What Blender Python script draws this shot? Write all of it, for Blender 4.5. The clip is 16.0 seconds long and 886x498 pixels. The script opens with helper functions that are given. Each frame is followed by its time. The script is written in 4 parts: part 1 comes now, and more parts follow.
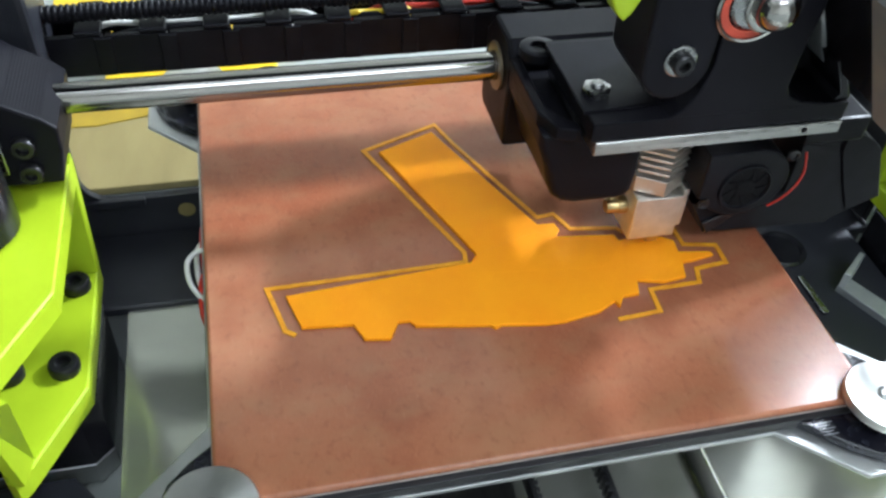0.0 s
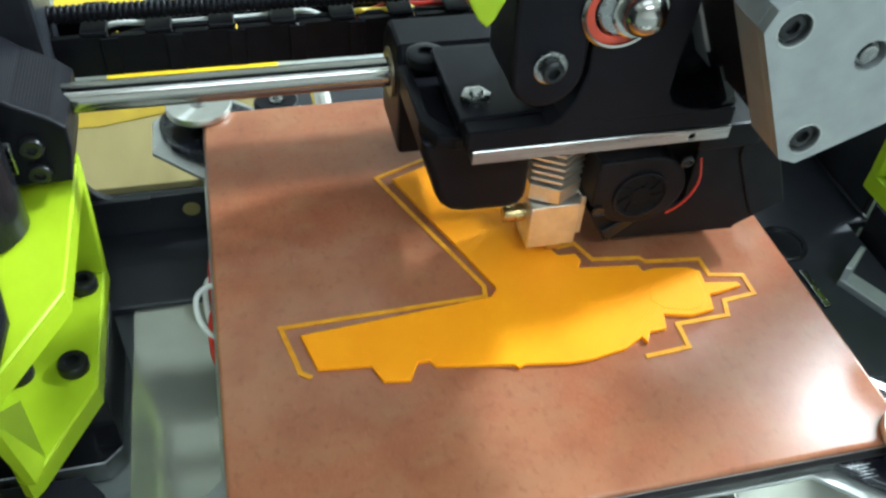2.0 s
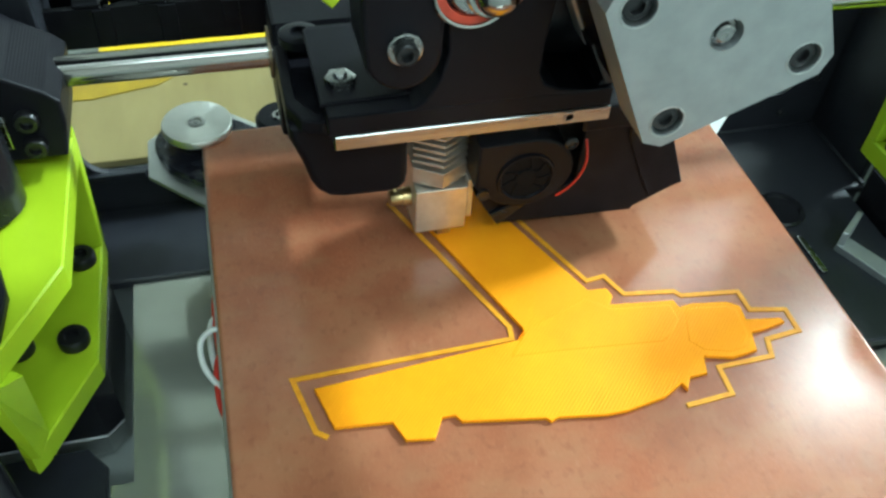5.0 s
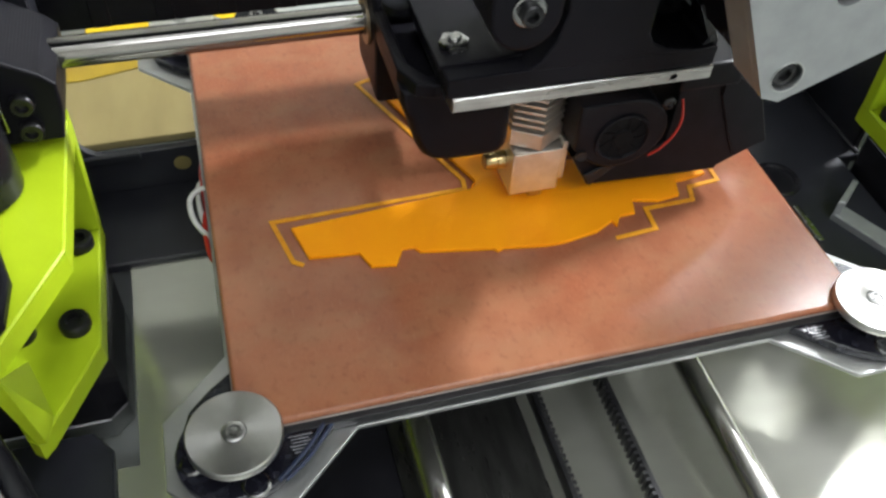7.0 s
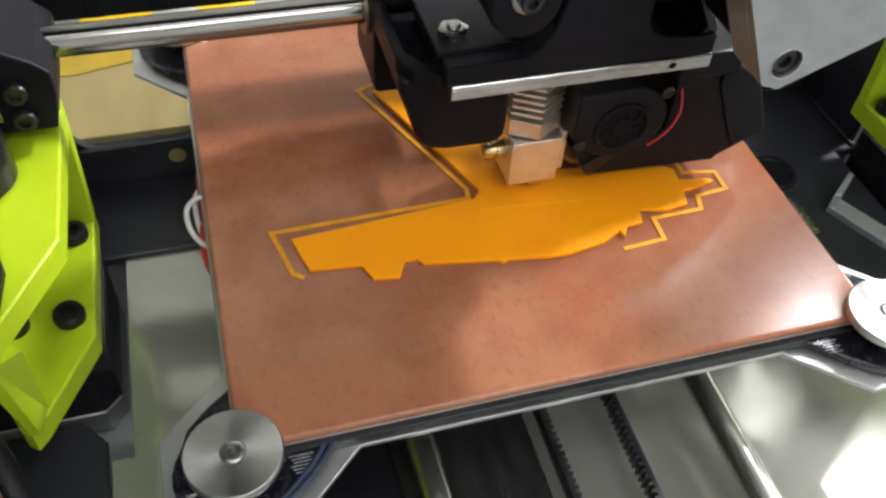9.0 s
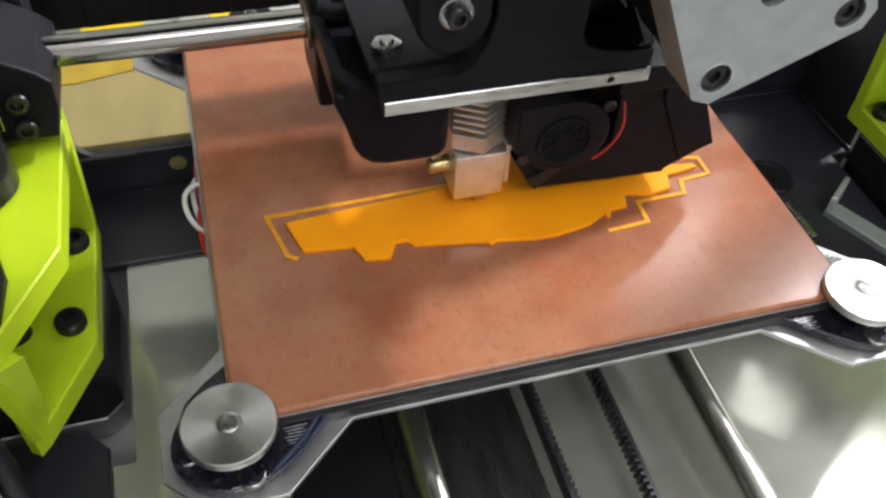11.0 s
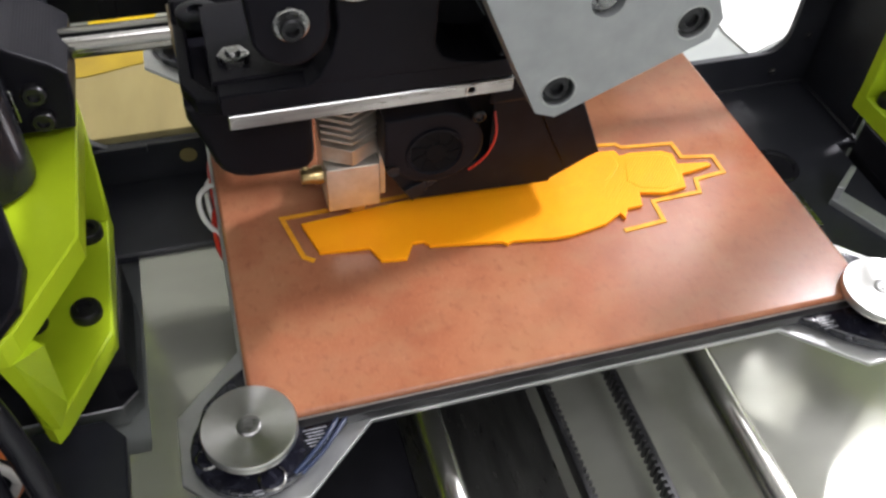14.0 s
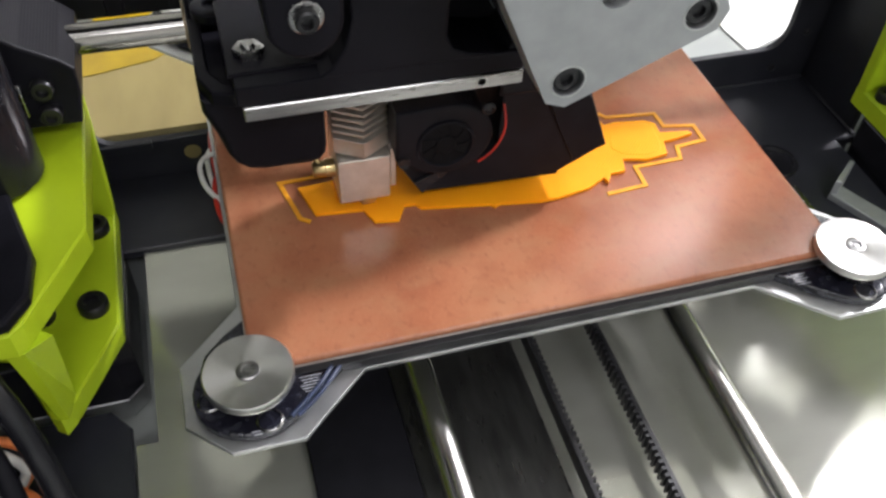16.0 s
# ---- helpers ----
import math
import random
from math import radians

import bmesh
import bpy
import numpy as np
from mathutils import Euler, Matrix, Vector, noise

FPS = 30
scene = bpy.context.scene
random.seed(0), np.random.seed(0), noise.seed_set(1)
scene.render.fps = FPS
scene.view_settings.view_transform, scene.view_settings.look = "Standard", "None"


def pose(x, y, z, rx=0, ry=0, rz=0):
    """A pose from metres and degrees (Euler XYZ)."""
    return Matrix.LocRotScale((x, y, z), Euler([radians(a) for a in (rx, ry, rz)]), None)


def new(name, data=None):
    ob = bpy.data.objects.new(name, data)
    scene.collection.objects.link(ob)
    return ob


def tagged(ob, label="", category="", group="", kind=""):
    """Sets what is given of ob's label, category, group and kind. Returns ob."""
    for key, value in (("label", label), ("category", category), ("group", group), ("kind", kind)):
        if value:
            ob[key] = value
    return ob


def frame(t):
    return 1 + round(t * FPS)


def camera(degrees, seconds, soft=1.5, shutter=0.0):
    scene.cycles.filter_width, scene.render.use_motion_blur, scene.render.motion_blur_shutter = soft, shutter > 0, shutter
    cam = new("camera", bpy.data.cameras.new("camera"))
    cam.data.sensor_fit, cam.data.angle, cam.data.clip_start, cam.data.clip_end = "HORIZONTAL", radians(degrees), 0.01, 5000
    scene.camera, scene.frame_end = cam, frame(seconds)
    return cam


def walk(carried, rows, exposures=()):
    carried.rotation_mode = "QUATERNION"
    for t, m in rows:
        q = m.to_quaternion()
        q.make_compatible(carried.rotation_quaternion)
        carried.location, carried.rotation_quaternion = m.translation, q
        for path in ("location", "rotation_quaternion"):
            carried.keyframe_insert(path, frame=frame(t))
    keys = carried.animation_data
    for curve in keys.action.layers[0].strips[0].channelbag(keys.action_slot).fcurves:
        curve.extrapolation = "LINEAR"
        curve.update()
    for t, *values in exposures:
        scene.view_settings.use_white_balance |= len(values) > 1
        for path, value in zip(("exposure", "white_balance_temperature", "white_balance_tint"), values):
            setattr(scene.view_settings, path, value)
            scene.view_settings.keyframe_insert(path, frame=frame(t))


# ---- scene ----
# ---- camera ----
cam = camera(54.04, 16.0, soft=2.6)
walk(cam, [
    (0, pose(-0.06410, -0.19327, 0.17430, 45.738, -3.155, -12.686)),
    (0.5, pose(-0.06469, -0.19357, 0.17523, 45.897, -3.049, -12.825)),
    (1, pose(-0.06501, -0.19329, 0.17535, 45.697, -2.916, -12.777)),
    (1.5, pose(-0.06654, -0.19421, 0.17509, 45.770, -3.020, -13.088)),
    (2, pose(-0.06742, -0.19441, 0.17443, 45.779, -3.018, -13.218)),
    (2.5, pose(-0.06637, -0.19482, 0.17460, 45.510, -2.875, -13.249)),
    (3, pose(-0.06661, -0.19434, 0.17485, 45.425, -2.932, -13.441)),
    (3.5, pose(-0.06585, -0.19392, 0.17472, 45.364, -2.858, -13.484)),
    (4, pose(-0.06662, -0.19375, 0.17412, 45.300, -2.970, -13.572)),
    (4.5, pose(-0.06773, -0.19360, 0.17484, 44.953, -3.011, -13.559)),
    (5, pose(-0.06814, -0.19384, 0.17467, 43.741, -2.764, -13.881)),
    (5.2, pose(-0.06809, -0.19280, 0.17513, 42.718, -2.456, -14.163)),
    (7.3, pose(-0.07235, -0.19250, 0.17354, 42.278, -2.657, -15.347)),
    (7.5, pose(-0.07163, -0.19276, 0.17307, 42.407, -2.674, -15.279)),
    (8, pose(-0.07186, -0.19227, 0.17261, 42.316, -2.790, -15.373)),
    (8.5, pose(-0.07180, -0.19275, 0.17248, 42.330, -2.774, -15.475)),
    (9, pose(-0.07249, -0.19386, 0.17184, 42.296, -2.808, -15.558)),
    (9.2, pose(-0.07216, -0.19419, 0.17139, 42.330, -2.861, -15.094)),
    (11.3, pose(-0.07206, -0.19572, 0.17328, 42.678, -2.509, -15.732)),
    (11.5, pose(-0.07216, -0.19608, 0.17320, 42.591, -2.549, -15.623)),
    (12, pose(-0.07255, -0.19632, 0.17262, 42.606, -2.600, -15.715)),
    (12.5, pose(-0.07178, -0.19598, 0.17281, 42.521, -2.443, -15.739)),
    (13, pose(-0.07174, -0.19543, 0.17329, 42.387, -2.247, -15.656)),
    (13.5, pose(-0.07363, -0.19586, 0.17362, 42.275, -2.324, -15.894)),
    (14, pose(-0.07586, -0.19709, 0.17362, 42.345, -2.347, -15.891)),
    (14.5, pose(-0.07680, -0.19814, 0.17402, 42.443, -2.340, -15.830)),
    (15, pose(-0.07726, -0.19897, 0.17429, 42.440, -2.269, -15.842)),
    (15.5, pose(-0.07760, -0.19967, 0.17373, 42.539, -2.445, -15.994)),
    (16, pose(-0.07721, -0.20067, 0.17407, 42.468, -2.177, -15.948)),
], exposures=[(0.0, 0.40, 5400, 9), (1.5, 0.38, 5300, -2), (3.5, 0.36, 5250, -4), (5.0, 0.24, 5150, -13), (7.5, 0.19, 6050, 15), (9.0, 0.21, 6050, 15), (12.5, 0.22, 6050, 17), (16.0, 0.19, 6050, 18)])

# ---- world and lamps ----
world = bpy.data.worlds.new("room_air")
scene.world = world
world.use_nodes = True
world.node_tree.nodes["Background"].inputs[0].default_value = (0.75, 0.8, 0.78, 1)
world.node_tree.nodes["Background"].inputs[1].default_value = 0.05


# ---- materials ----
def material(name, colour, rough=0.5, metal=0.0, colour2=None, scale=60.0, detail=6.0, bump=0.0, bump_scale=900.0,
             rough2=None, stretch=(1, 1, 1), coat=0.0, coat_rough=0.1, spec=0.5, sharp=(0.35, 0.65), island=0.0):
    m = bpy.data.materials.new(name)
    m.use_nodes = True
    nt = m.node_tree
    n, l = nt.nodes, nt.links
    b = n["Principled BSDF"]
    b.inputs["Base Color"].default_value = (*colour, 1)
    b.inputs["Roughness"].default_value = rough
    b.inputs["Metallic"].default_value = metal
    b.inputs["Specular IOR Level"].default_value = spec
    b.inputs["Coat Weight"].default_value = coat
    b.inputs["Coat Roughness"].default_value = coat_rough
    tc = n.new("ShaderNodeTexCoord")
    mp = n.new("ShaderNodeMapping")
    mp.inputs["Scale"].default_value = stretch
    l.new(tc.outputs["Object"], mp.inputs["Vector"])
    if colour2 is None:
        colour2 = tuple(c * 0.8 for c in colour)
    t = n.new("ShaderNodeTexNoise")
    t.inputs["Scale"].default_value, t.inputs["Detail"].default_value = scale, detail
    l.new(mp.outputs[0], t.inputs["Vector"])
    r = n.new("ShaderNodeMapRange")
    r.inputs["From Min"].default_value, r.inputs["From Max"].default_value = sharp
    l.new(t.outputs["Fac"], r.inputs["Value"])
    mix = n.new("ShaderNodeMix")
    mix.data_type = "RGBA"
    mix.inputs["A"].default_value, mix.inputs["B"].default_value = (*colour, 1), (*colour2, 1)
    l.new(r.outputs[0], mix.inputs["Factor"])
    l.new(mix.outputs["Result"], b.inputs["Base Color"])
    rr = n.new("ShaderNodeMapRange")
    lo, hi = (rough, rough2) if rough2 is not None else (rough * 0.85, min(1, rough * 1.2))
    rr.inputs["To Min"].default_value, rr.inputs["To Max"].default_value = lo, hi
    t2 = n.new("ShaderNodeTexNoise")
    t2.inputs["Scale"].default_value, t2.inputs["Detail"].default_value = scale * 2.7, 5
    l.new(mp.outputs[0], t2.inputs["Vector"])
    l.new(t2.outputs["Fac"], rr.inputs["Value"])
    l.new(rr.outputs[0], b.inputs["Roughness"])
    if bump:
        t3 = n.new("ShaderNodeTexNoise")
        t3.inputs["Scale"].default_value, t3.inputs["Detail"].default_value = bump_scale, 4
        l.new(mp.outputs[0], t3.inputs["Vector"])
        bp = n.new("ShaderNodeBump")
        bp.inputs["Strength"].default_value, bp.inputs["Distance"].default_value = bump, 0.0004
        l.new(t3.outputs["Fac"], bp.inputs["Height"])
        l.new(bp.outputs[0], b.inputs["Normal"])
    return m


def layered(name, colour, colour2, pitch, turn, rough, strength=0.35, axis="X", spec=0.3):
    """Printed plastic: fine parallel tracks of the given pitch in metres."""
    m = material(name, colour, rough, colour2=colour2, scale=45, spec=spec)
    nt = m.node_tree
    n, l = nt.nodes, nt.links
    b = n["Principled BSDF"]
    tc = n.new("ShaderNodeTexCoord")
    mp = n.new("ShaderNodeMapping")
    mp.inputs["Rotation"].default_value = turn
    l.new(tc.outputs["Object"], mp.inputs["Vector"])
    w = n.new("ShaderNodeTexWave")
    w.bands_direction = axis
    w.inputs["Scale"].default_value = 0.314 / pitch
    w.inputs["Distortion"].default_value = 0.4
    l.new(mp.outputs[0], w.inputs["Vector"])
    bp = n.new("ShaderNodeBump")
    bp.inputs["Strength"].default_value, bp.inputs["Distance"].default_value = strength, pitch * 0.3
    l.new(w.outputs["Fac"], bp.inputs["Height"])
    l.new(bp.outputs[0], b.inputs["Normal"])
    return m


def sheet_material():
    """Print sheet: reddish amber, softly blotched, finely brushed along its length, with short scratches, their glint
    painted in.
    """
    m = material("amber_print_sheet", (0.355, 0.155, 0.080), 0.25, colour2=(0.30, 0.092, 0.042), scale=16, bump=0.0, sharp=(0.36, 0.68), spec=0.42)
    nt = m.node_tree
    n, l = nt.nodes, nt.links
    b = n["Principled BSDF"]
    tc = n.new("ShaderNodeTexCoord")

    def grain(scale, stretch, detail=5.0):
        mp = n.new("ShaderNodeMapping")
        mp.inputs["Scale"].default_value = stretch
        l.new(tc.outputs["Object"], mp.inputs["Vector"])
        t = n.new("ShaderNodeTexNoise")
        t.inputs["Scale"].default_value, t.inputs["Detail"].default_value = scale, detail
        l.new(mp.outputs[0], t.inputs["Vector"])
        return t.outputs["Fac"]

    def ranged(value, a, b0, c, d):
        r = n.new("ShaderNodeMapRange")
        for key, v in zip(("From Min", "From Max", "To Min", "To Max"), (a, b0, c, d)):
            r.inputs[key].default_value = v
        l.new(value, r.inputs["Value"])
        return r.outputs[0]

    def over(first, colour, factor):
        mix = n.new("ShaderNodeMix")
        mix.data_type = "RGBA"
        mix.inputs["B"].default_value = (*colour, 1)
        l.new(first, mix.inputs["A"])
        l.new(factor, mix.inputs["Factor"])
        return mix.outputs["Result"]

    c = b.inputs["Base Color"].links[0].from_socket
    c = over(c, (0.42, 0.17, 0.09), ranged(grain(1500, (1, 0.45, 1), 6), 0.42, 0.75, 0.0, 0.3))
    c = over(c, (0.245, 0.085, 0.042), ranged(grain(62, (1, 0.8, 1), 8), 0.46, 0.68, 0.0, 0.6))
    c = over(c, (0.33, 0.165, 0.085), ranged(grain(95, (0.8, 1.2, 1), 8), 0.46, 0.72, 0.0, 0.5))
    c = over(c, (0.20, 0.075, 0.04), ranged(grain(420, (1, 0.7, 1), 6), 0.54, 0.74, 0.0, 0.45))
    # pale strokes: scratches with their glint put into the base colour
    c = over(c, (0.50, 0.25, 0.15), ranged(grain(900, (1, 0.3, 1), 2), 0.62, 0.76, 0.0, 0.16))
    l.new(c, b.inputs["Base Color"])
    add = n.new("ShaderNodeMath")
    l.new(ranged(grain(240, (2, 0.7, 1)), 0.3, 0.75, 0.145, 0.20), add.inputs[0])
    l.new(ranged(grain(22, (1, 1, 1)), 0.35, 0.7, 0.0, 0.06), add.inputs[1])
    l.new(add.outputs[0], b.inputs["Roughness"])
    bp = n.new("ShaderNodeBump")
    bp.inputs["Strength"].default_value, bp.inputs["Distance"].default_value = 0.07, 0.0003
    l.new(grain(800, (1, 0.3, 1), 3), bp.inputs["Height"])
    l.new(bp.outputs[0], b.inputs["Normal"])
    return m


SHEET = sheet_material()
GLASS = material("glass_edge", (0.46, 0.40, 0.36), 0.2, scale=120, coat=0.4)
MAT_BLACK = material("silicone_mat", (0.012, 0.012, 0.014), 0.38, colour2=(0.03, 0.03, 0.032), scale=90, bump=0.3, bump_scale=500)
PAD = material("glossy_black_rubber", (0.008, 0.008, 0.013), 0.16, colour2=(0.035, 0.037, 0.05), scale=260, bump=0.5, bump_scale=420, sharp=(0.5, 0.75))
BLACK = material("black_plastic", (0.0058, 0.0058, 0.0080), 0.36, colour2=(0.009, 0.009, 0.012), scale=150, bump=0.15, bump_scale=1500, spec=0.11)
INLET = material("fan_inlet_shade", (0.006, 0.006, 0.007), 0.7, spec=0.1)
BLACK_GLOSS = material("black_gloss_plastic", (0.009, 0.009, 0.011), 0.22, colour2=(0.014, 0.014, 0.017), scale=80, spec=0.3)
COAT = material("black_powder_coat", (0.017, 0.018, 0.023), 0.30, colour2=(0.024, 0.025, 0.031), scale=70, bump=0.35, bump_scale=2200, spec=0.3)
FILM = layered("black_printed_plastic", (0.0058, 0.0056, 0.0080), (0.0085, 0.0083, 0.0115), 0.0004, (0, 0, 0), 0.38, 0.25, "Z", spec=0.08)
ALU = material("brushed_aluminium", (0.43, 0.43, 0.425), 0.28, 1.0, colour2=(0.30, 0.30, 0.295), scale=55, stretch=(1, 14, 14), bump=0.06)
ALU_PLATE = material("aluminium_plate", (0.54, 0.55, 0.55), 0.40, 1.0, colour2=(0.45, 0.46, 0.46), scale=110, bump=0.08)
TURNED = material("turned_aluminium", (0.68, 0.68, 0.66), 0.30, 1.0, colour2=(0.64, 0.64, 0.62), scale=300)
CHROME = material("polished_steel", (0.33, 0.32, 0.305), 0.15, 1.0, colour2=(0.33, 0.32, 0.30), scale=60)
GROUND = material("ground_steel", (0.66, 0.65, 0.62), 0.24, 1.0, colour2=(0.58, 0.57, 0.54), scale=60)
STEEL = material("dull_steel", (0.30, 0.30, 0.30), 0.26, 1.0, colour2=(0.25, 0.25, 0.25), scale=200)
DARK_STEEL = material("dark_grey_steel", (0.085, 0.085, 0.08), 0.28, 0.75, colour2=(0.05, 0.05, 0.048), scale=70, stretch=(3, 0.6, 1))
CAST = material("grey_cast_aluminium", (0.36, 0.375, 0.38), 0.5, 0.55, colour2=(0.31, 0.325, 0.33), scale=160, bump=0.12, bump_scale=2600)
SCREW = material("black_oxide_steel", (0.03, 0.03, 0.032), 0.3, 0.6, scale=300)
BRONZE = material("dull_bronze", (0.26, 0.21, 0.14), 0.4, 0.8, colour2=(0.2, 0.16, 0.1), scale=200)
BRASS = material("brass", (0.55, 0.42, 0.2), 0.3, 1.0, colour2=(0.4, 0.3, 0.14), scale=200)
NICKEL = material("nickel_plate", (0.82, 0.79, 0.74), 0.46, 1.0, colour2=(0.70, 0.66, 0.60), scale=240, bump=0.05)
PAN = material("base_sheet_metal", (0.46, 0.465, 0.41), 0.09, 0.58, colour2=(0.37, 0.375, 0.325), scale=30, rough2=0.15, stretch=(1, 2.5, 1), bump=0.04, bump_scale=120, sharp=(0.2, 0.8))
ORANGE = layered("orange_print_plastic", (1.0, 0.375, 0.0005), (0.97, 0.335, 0.0005), 0.0008, (0, 0, radians(45)), 0.42, 0.3, spec=0.1)
SKIRT = material("orange_thread_plastic", (0.80, 0.36, 0.008), 0.45, colour2=(0.66, 0.27, 0.006), scale=300, spec=0.3)
LIME = layered("lime_printed_plastic", (0.42, 0.56, 0.010), (0.37, 0.50, 0.008), 0.0004, (0, 0, 0), 0.36, 0.2, "Z")
RED = material("red_wire", (0.55, 0.03, 0.015), 0.35, scale=200)
WHITE = material("white_wire", (0.75, 0.75, 0.72), 0.35, scale=200)
YELLOW = material("yellow_plastic", (0.75, 0.55, 0.01), 0.4, colour2=(0.62, 0.42, 0.008), scale=40)
CORAL = material("red_anodised", (0.55, 0.07, 0.035), 0.3, 0.3, scale=200)
ORANGE_WIRE = material("orange_wire", (0.75, 0.2, 0.04), 0.4, scale=200)
BLUE_TAPE = material("dark_blue_tape", (0.02, 0.032, 0.075), 0.4, scale=200)
GREY_INK = material("pale_grey_ink", (0.36, 0.37, 0.4), 0.4, colour2=(0.2, 0.2, 0.22), scale=900)
PAPER = material("white_paper", (0.82, 0.82, 0.80), 0.7, colour2=(0.76, 0.76, 0.74), scale=40)
TABLE = material("grey_table_laminate", (0.31, 0.33, 0.31), 0.4, colour2=(0.27, 0.29, 0.275), scale=30)
FLOOR = material("pale_floor_screed", (0.5, 0.5, 0.48), 0.6, colour2=(0.42, 0.42, 0.4), scale=5)
# the tray's yellow with shade mixed into the colour
SHADED_YELLOW = material("shaded_yellow_plastic", (0.36, 0.25, 0.012), 0.4, colour2=(0.28, 0.19, 0.012), scale=60)
WOOD = material("pale_plywood", (0.27, 0.22, 0.085), 0.5, colour2=(0.20, 0.155, 0.055), scale=26, stretch=(4, 1, 3), bump=0.1, sharp=(0.2, 0.8))
KNOT = material("dark_wood_knot", (0.08, 0.05, 0.02), 0.6, scale=200)
WALL = material("room_wall_paint", (0.74, 0.74, 0.70), 0.8, colour2=(0.68, 0.68, 0.64), scale=3)
LAMP_GLASS = material("lamp_frame_enamel", (0.7, 0.7, 0.7), 0.4)

MM = 0.001


def spun(m, amount):
    """Concentric tool marks: the gloss stretches across them."""
    nt = m.node_tree
    t = nt.nodes.new("ShaderNodeTangent")
    t.direction_type, t.axis = "RADIAL", "Z"
    b = nt.nodes["Principled BSDF"]
    b.inputs["Anisotropic"].default_value = amount
    nt.links.new(t.outputs[0], b.inputs["Tangent"])


spun(TURNED, 0.85)


# ---- mesh helpers, in millimetres ----
def bm_new():
    return bmesh.new()


def soften(faces, bev):
    """Rounds the narrow faces of a bevel and leaves the broad ones flat."""
    for f in faces:
        f.smooth = len(f.verts) <= 4 and min(e.calc_length() for e in f.edges) < bev * 1.05


def box(bm, x0, x1, y0, y1, z0, z1, bev=0.0, seg=2, m=None):
    r = bmesh.ops.create_cube(bm, size=1)
    vs = r["verts"]
    for v in vs:
        v.co = Vector(((x0 + x1) / 2 + v.co.x * (x1 - x0), (y0 + y1) / 2 + v.co.y * (y1 - y0), (z0 + z1) / 2 + v.co.z * (z1 - z0)))
    if bev:
        es = list({e for v in vs for e in v.link_edges})
        g = bmesh.ops.bevel(bm, geom=es, offset=bev, segments=seg, affect="EDGES", profile=0.5)
        soften(g["faces"], bev)
        vs = list({v for f in g["faces"] for v in f.verts} | {v for v in vs if v.is_valid})
    if m is not None:
        bmesh.ops.transform(bm, matrix=m, verts=vs)
    return vs


def prism(bm, pts, axis, lo, hi, bev=0.0, seg=2):
    """A polygon drawn in the two other axes, pushed out along axis from lo to hi."""
    def place(a, b, c):
        return {"x": (c, a, b), "y": (a, c, b), "z": (a, b, c)}[axis]
    low = [bm.verts.new(place(a, b, lo)) for a, b in pts]
    high = [bm.verts.new(place(a, b, hi)) for a, b in pts]
    fs = [bm.faces.new(low), bm.faces.new(high)]
    k = len(pts)
    for i in range(k):
        fs.append(bm.faces.new((low[i], low[(i + 1) % k], high[(i + 1) % k], high[i])))
    bmesh.ops.recalc_face_normals(bm, faces=fs)
    if bev:
        es = list({e for e in fs[0].edges} | {e for e in fs[1].edges})
        soften(bmesh.ops.bevel(bm, geom=es, offset=bev, segments=seg, affect="EDGES", profile=0.5)["faces"], bev)


def lathe(bm, p, way, rings, seg=32, caps=True):
    """Turned body: rings of (radius, distance along way) from the point p."""
    way = Vector(way).normalized()
    q = way.to_track_quat("Z", "Y").to_matrix()
    p = Vector(p)
    rows = []
    for r, d in rings:
        rows.append([bm.verts.new(p + q @ Vector((r * math.cos(6.28318 * i / seg), r * math.sin(6.28318 * i / seg), d))) for i in range(seg)])
    fs = []
    for a, b in zip(rows, rows[1:]):
        for i in range(seg):
            fs.append(bm.faces.new((a[i], a[(i + 1) % seg], b[(i + 1) % seg], b[i])))
    for f in fs:
        f.smooth = True
    if caps:
        fs.append(bm.faces.new(rows[0][::-1]))
        fs.append(bm.faces.new(rows[-1]))
    bmesh.ops.recalc_face_normals(bm, faces=fs)


def rod(bm, a, b, r, seg=32, bev=0.6):
    a, b = Vector(a), Vector(b)
    d = (b - a).length
    lathe(bm, a, b - a, [(r - bev, 0), (r, bev), (r, d - bev), (r - bev, d)], seg)


def tube(bm, pts, r, seg=16, fine=6):
    """A round cord through the points, smoothed."""
    ps = [Vector(p) for p in pts]
    path = []
    for i in range(len(ps) - 1):
        p0, p1, p2, p3 = ps[max(i - 1, 0)], ps[i], ps[i + 1], ps[min(i + 2, len(ps) - 1)]
        for k in range(fine):
            t = k / fine
            path.append(0.5 * (2 * p1 + (p2 - p0) * t + (2 * p0 - 5 * p1 + 4 * p2 - p3) * t * t + (3 * p1 - p0 - 3 * p2 + p3) * t ** 3))
    path.append(ps[-1])
    rows = []
    up = Vector((0.13, 0.37, 0.92))
    for i, p in enumerate(path):
        d = (path[min(i + 1, len(path) - 1)] - path[max(i - 1, 0)]).normalized()
        s = d.cross(up).normalized()
        u = s.cross(d).normalized()
        rows.append([bm.verts.new(p + r * (math.cos(6.28318 * k / seg) * s + math.sin(6.28318 * k / seg) * u)) for k in range(seg)])
    for a, b in zip(rows, rows[1:]):
        for k in range(seg):
            bm.faces.new((a[k], a[(k + 1) % seg], b[(k + 1) % seg], b[k])).smooth = True
    bm.faces.new(rows[0][::-1])
    bm.faces.new(rows[-1])
    bmesh.ops.recalc_face_normals(bm, faces=bm.faces)


def shade(me, angle=38):
    soft = [p.use_smooth for p in me.polygons]
    me.set_sharp_from_angle(angle=radians(angle))
    me.polygons.foreach_set("use_smooth", soft)


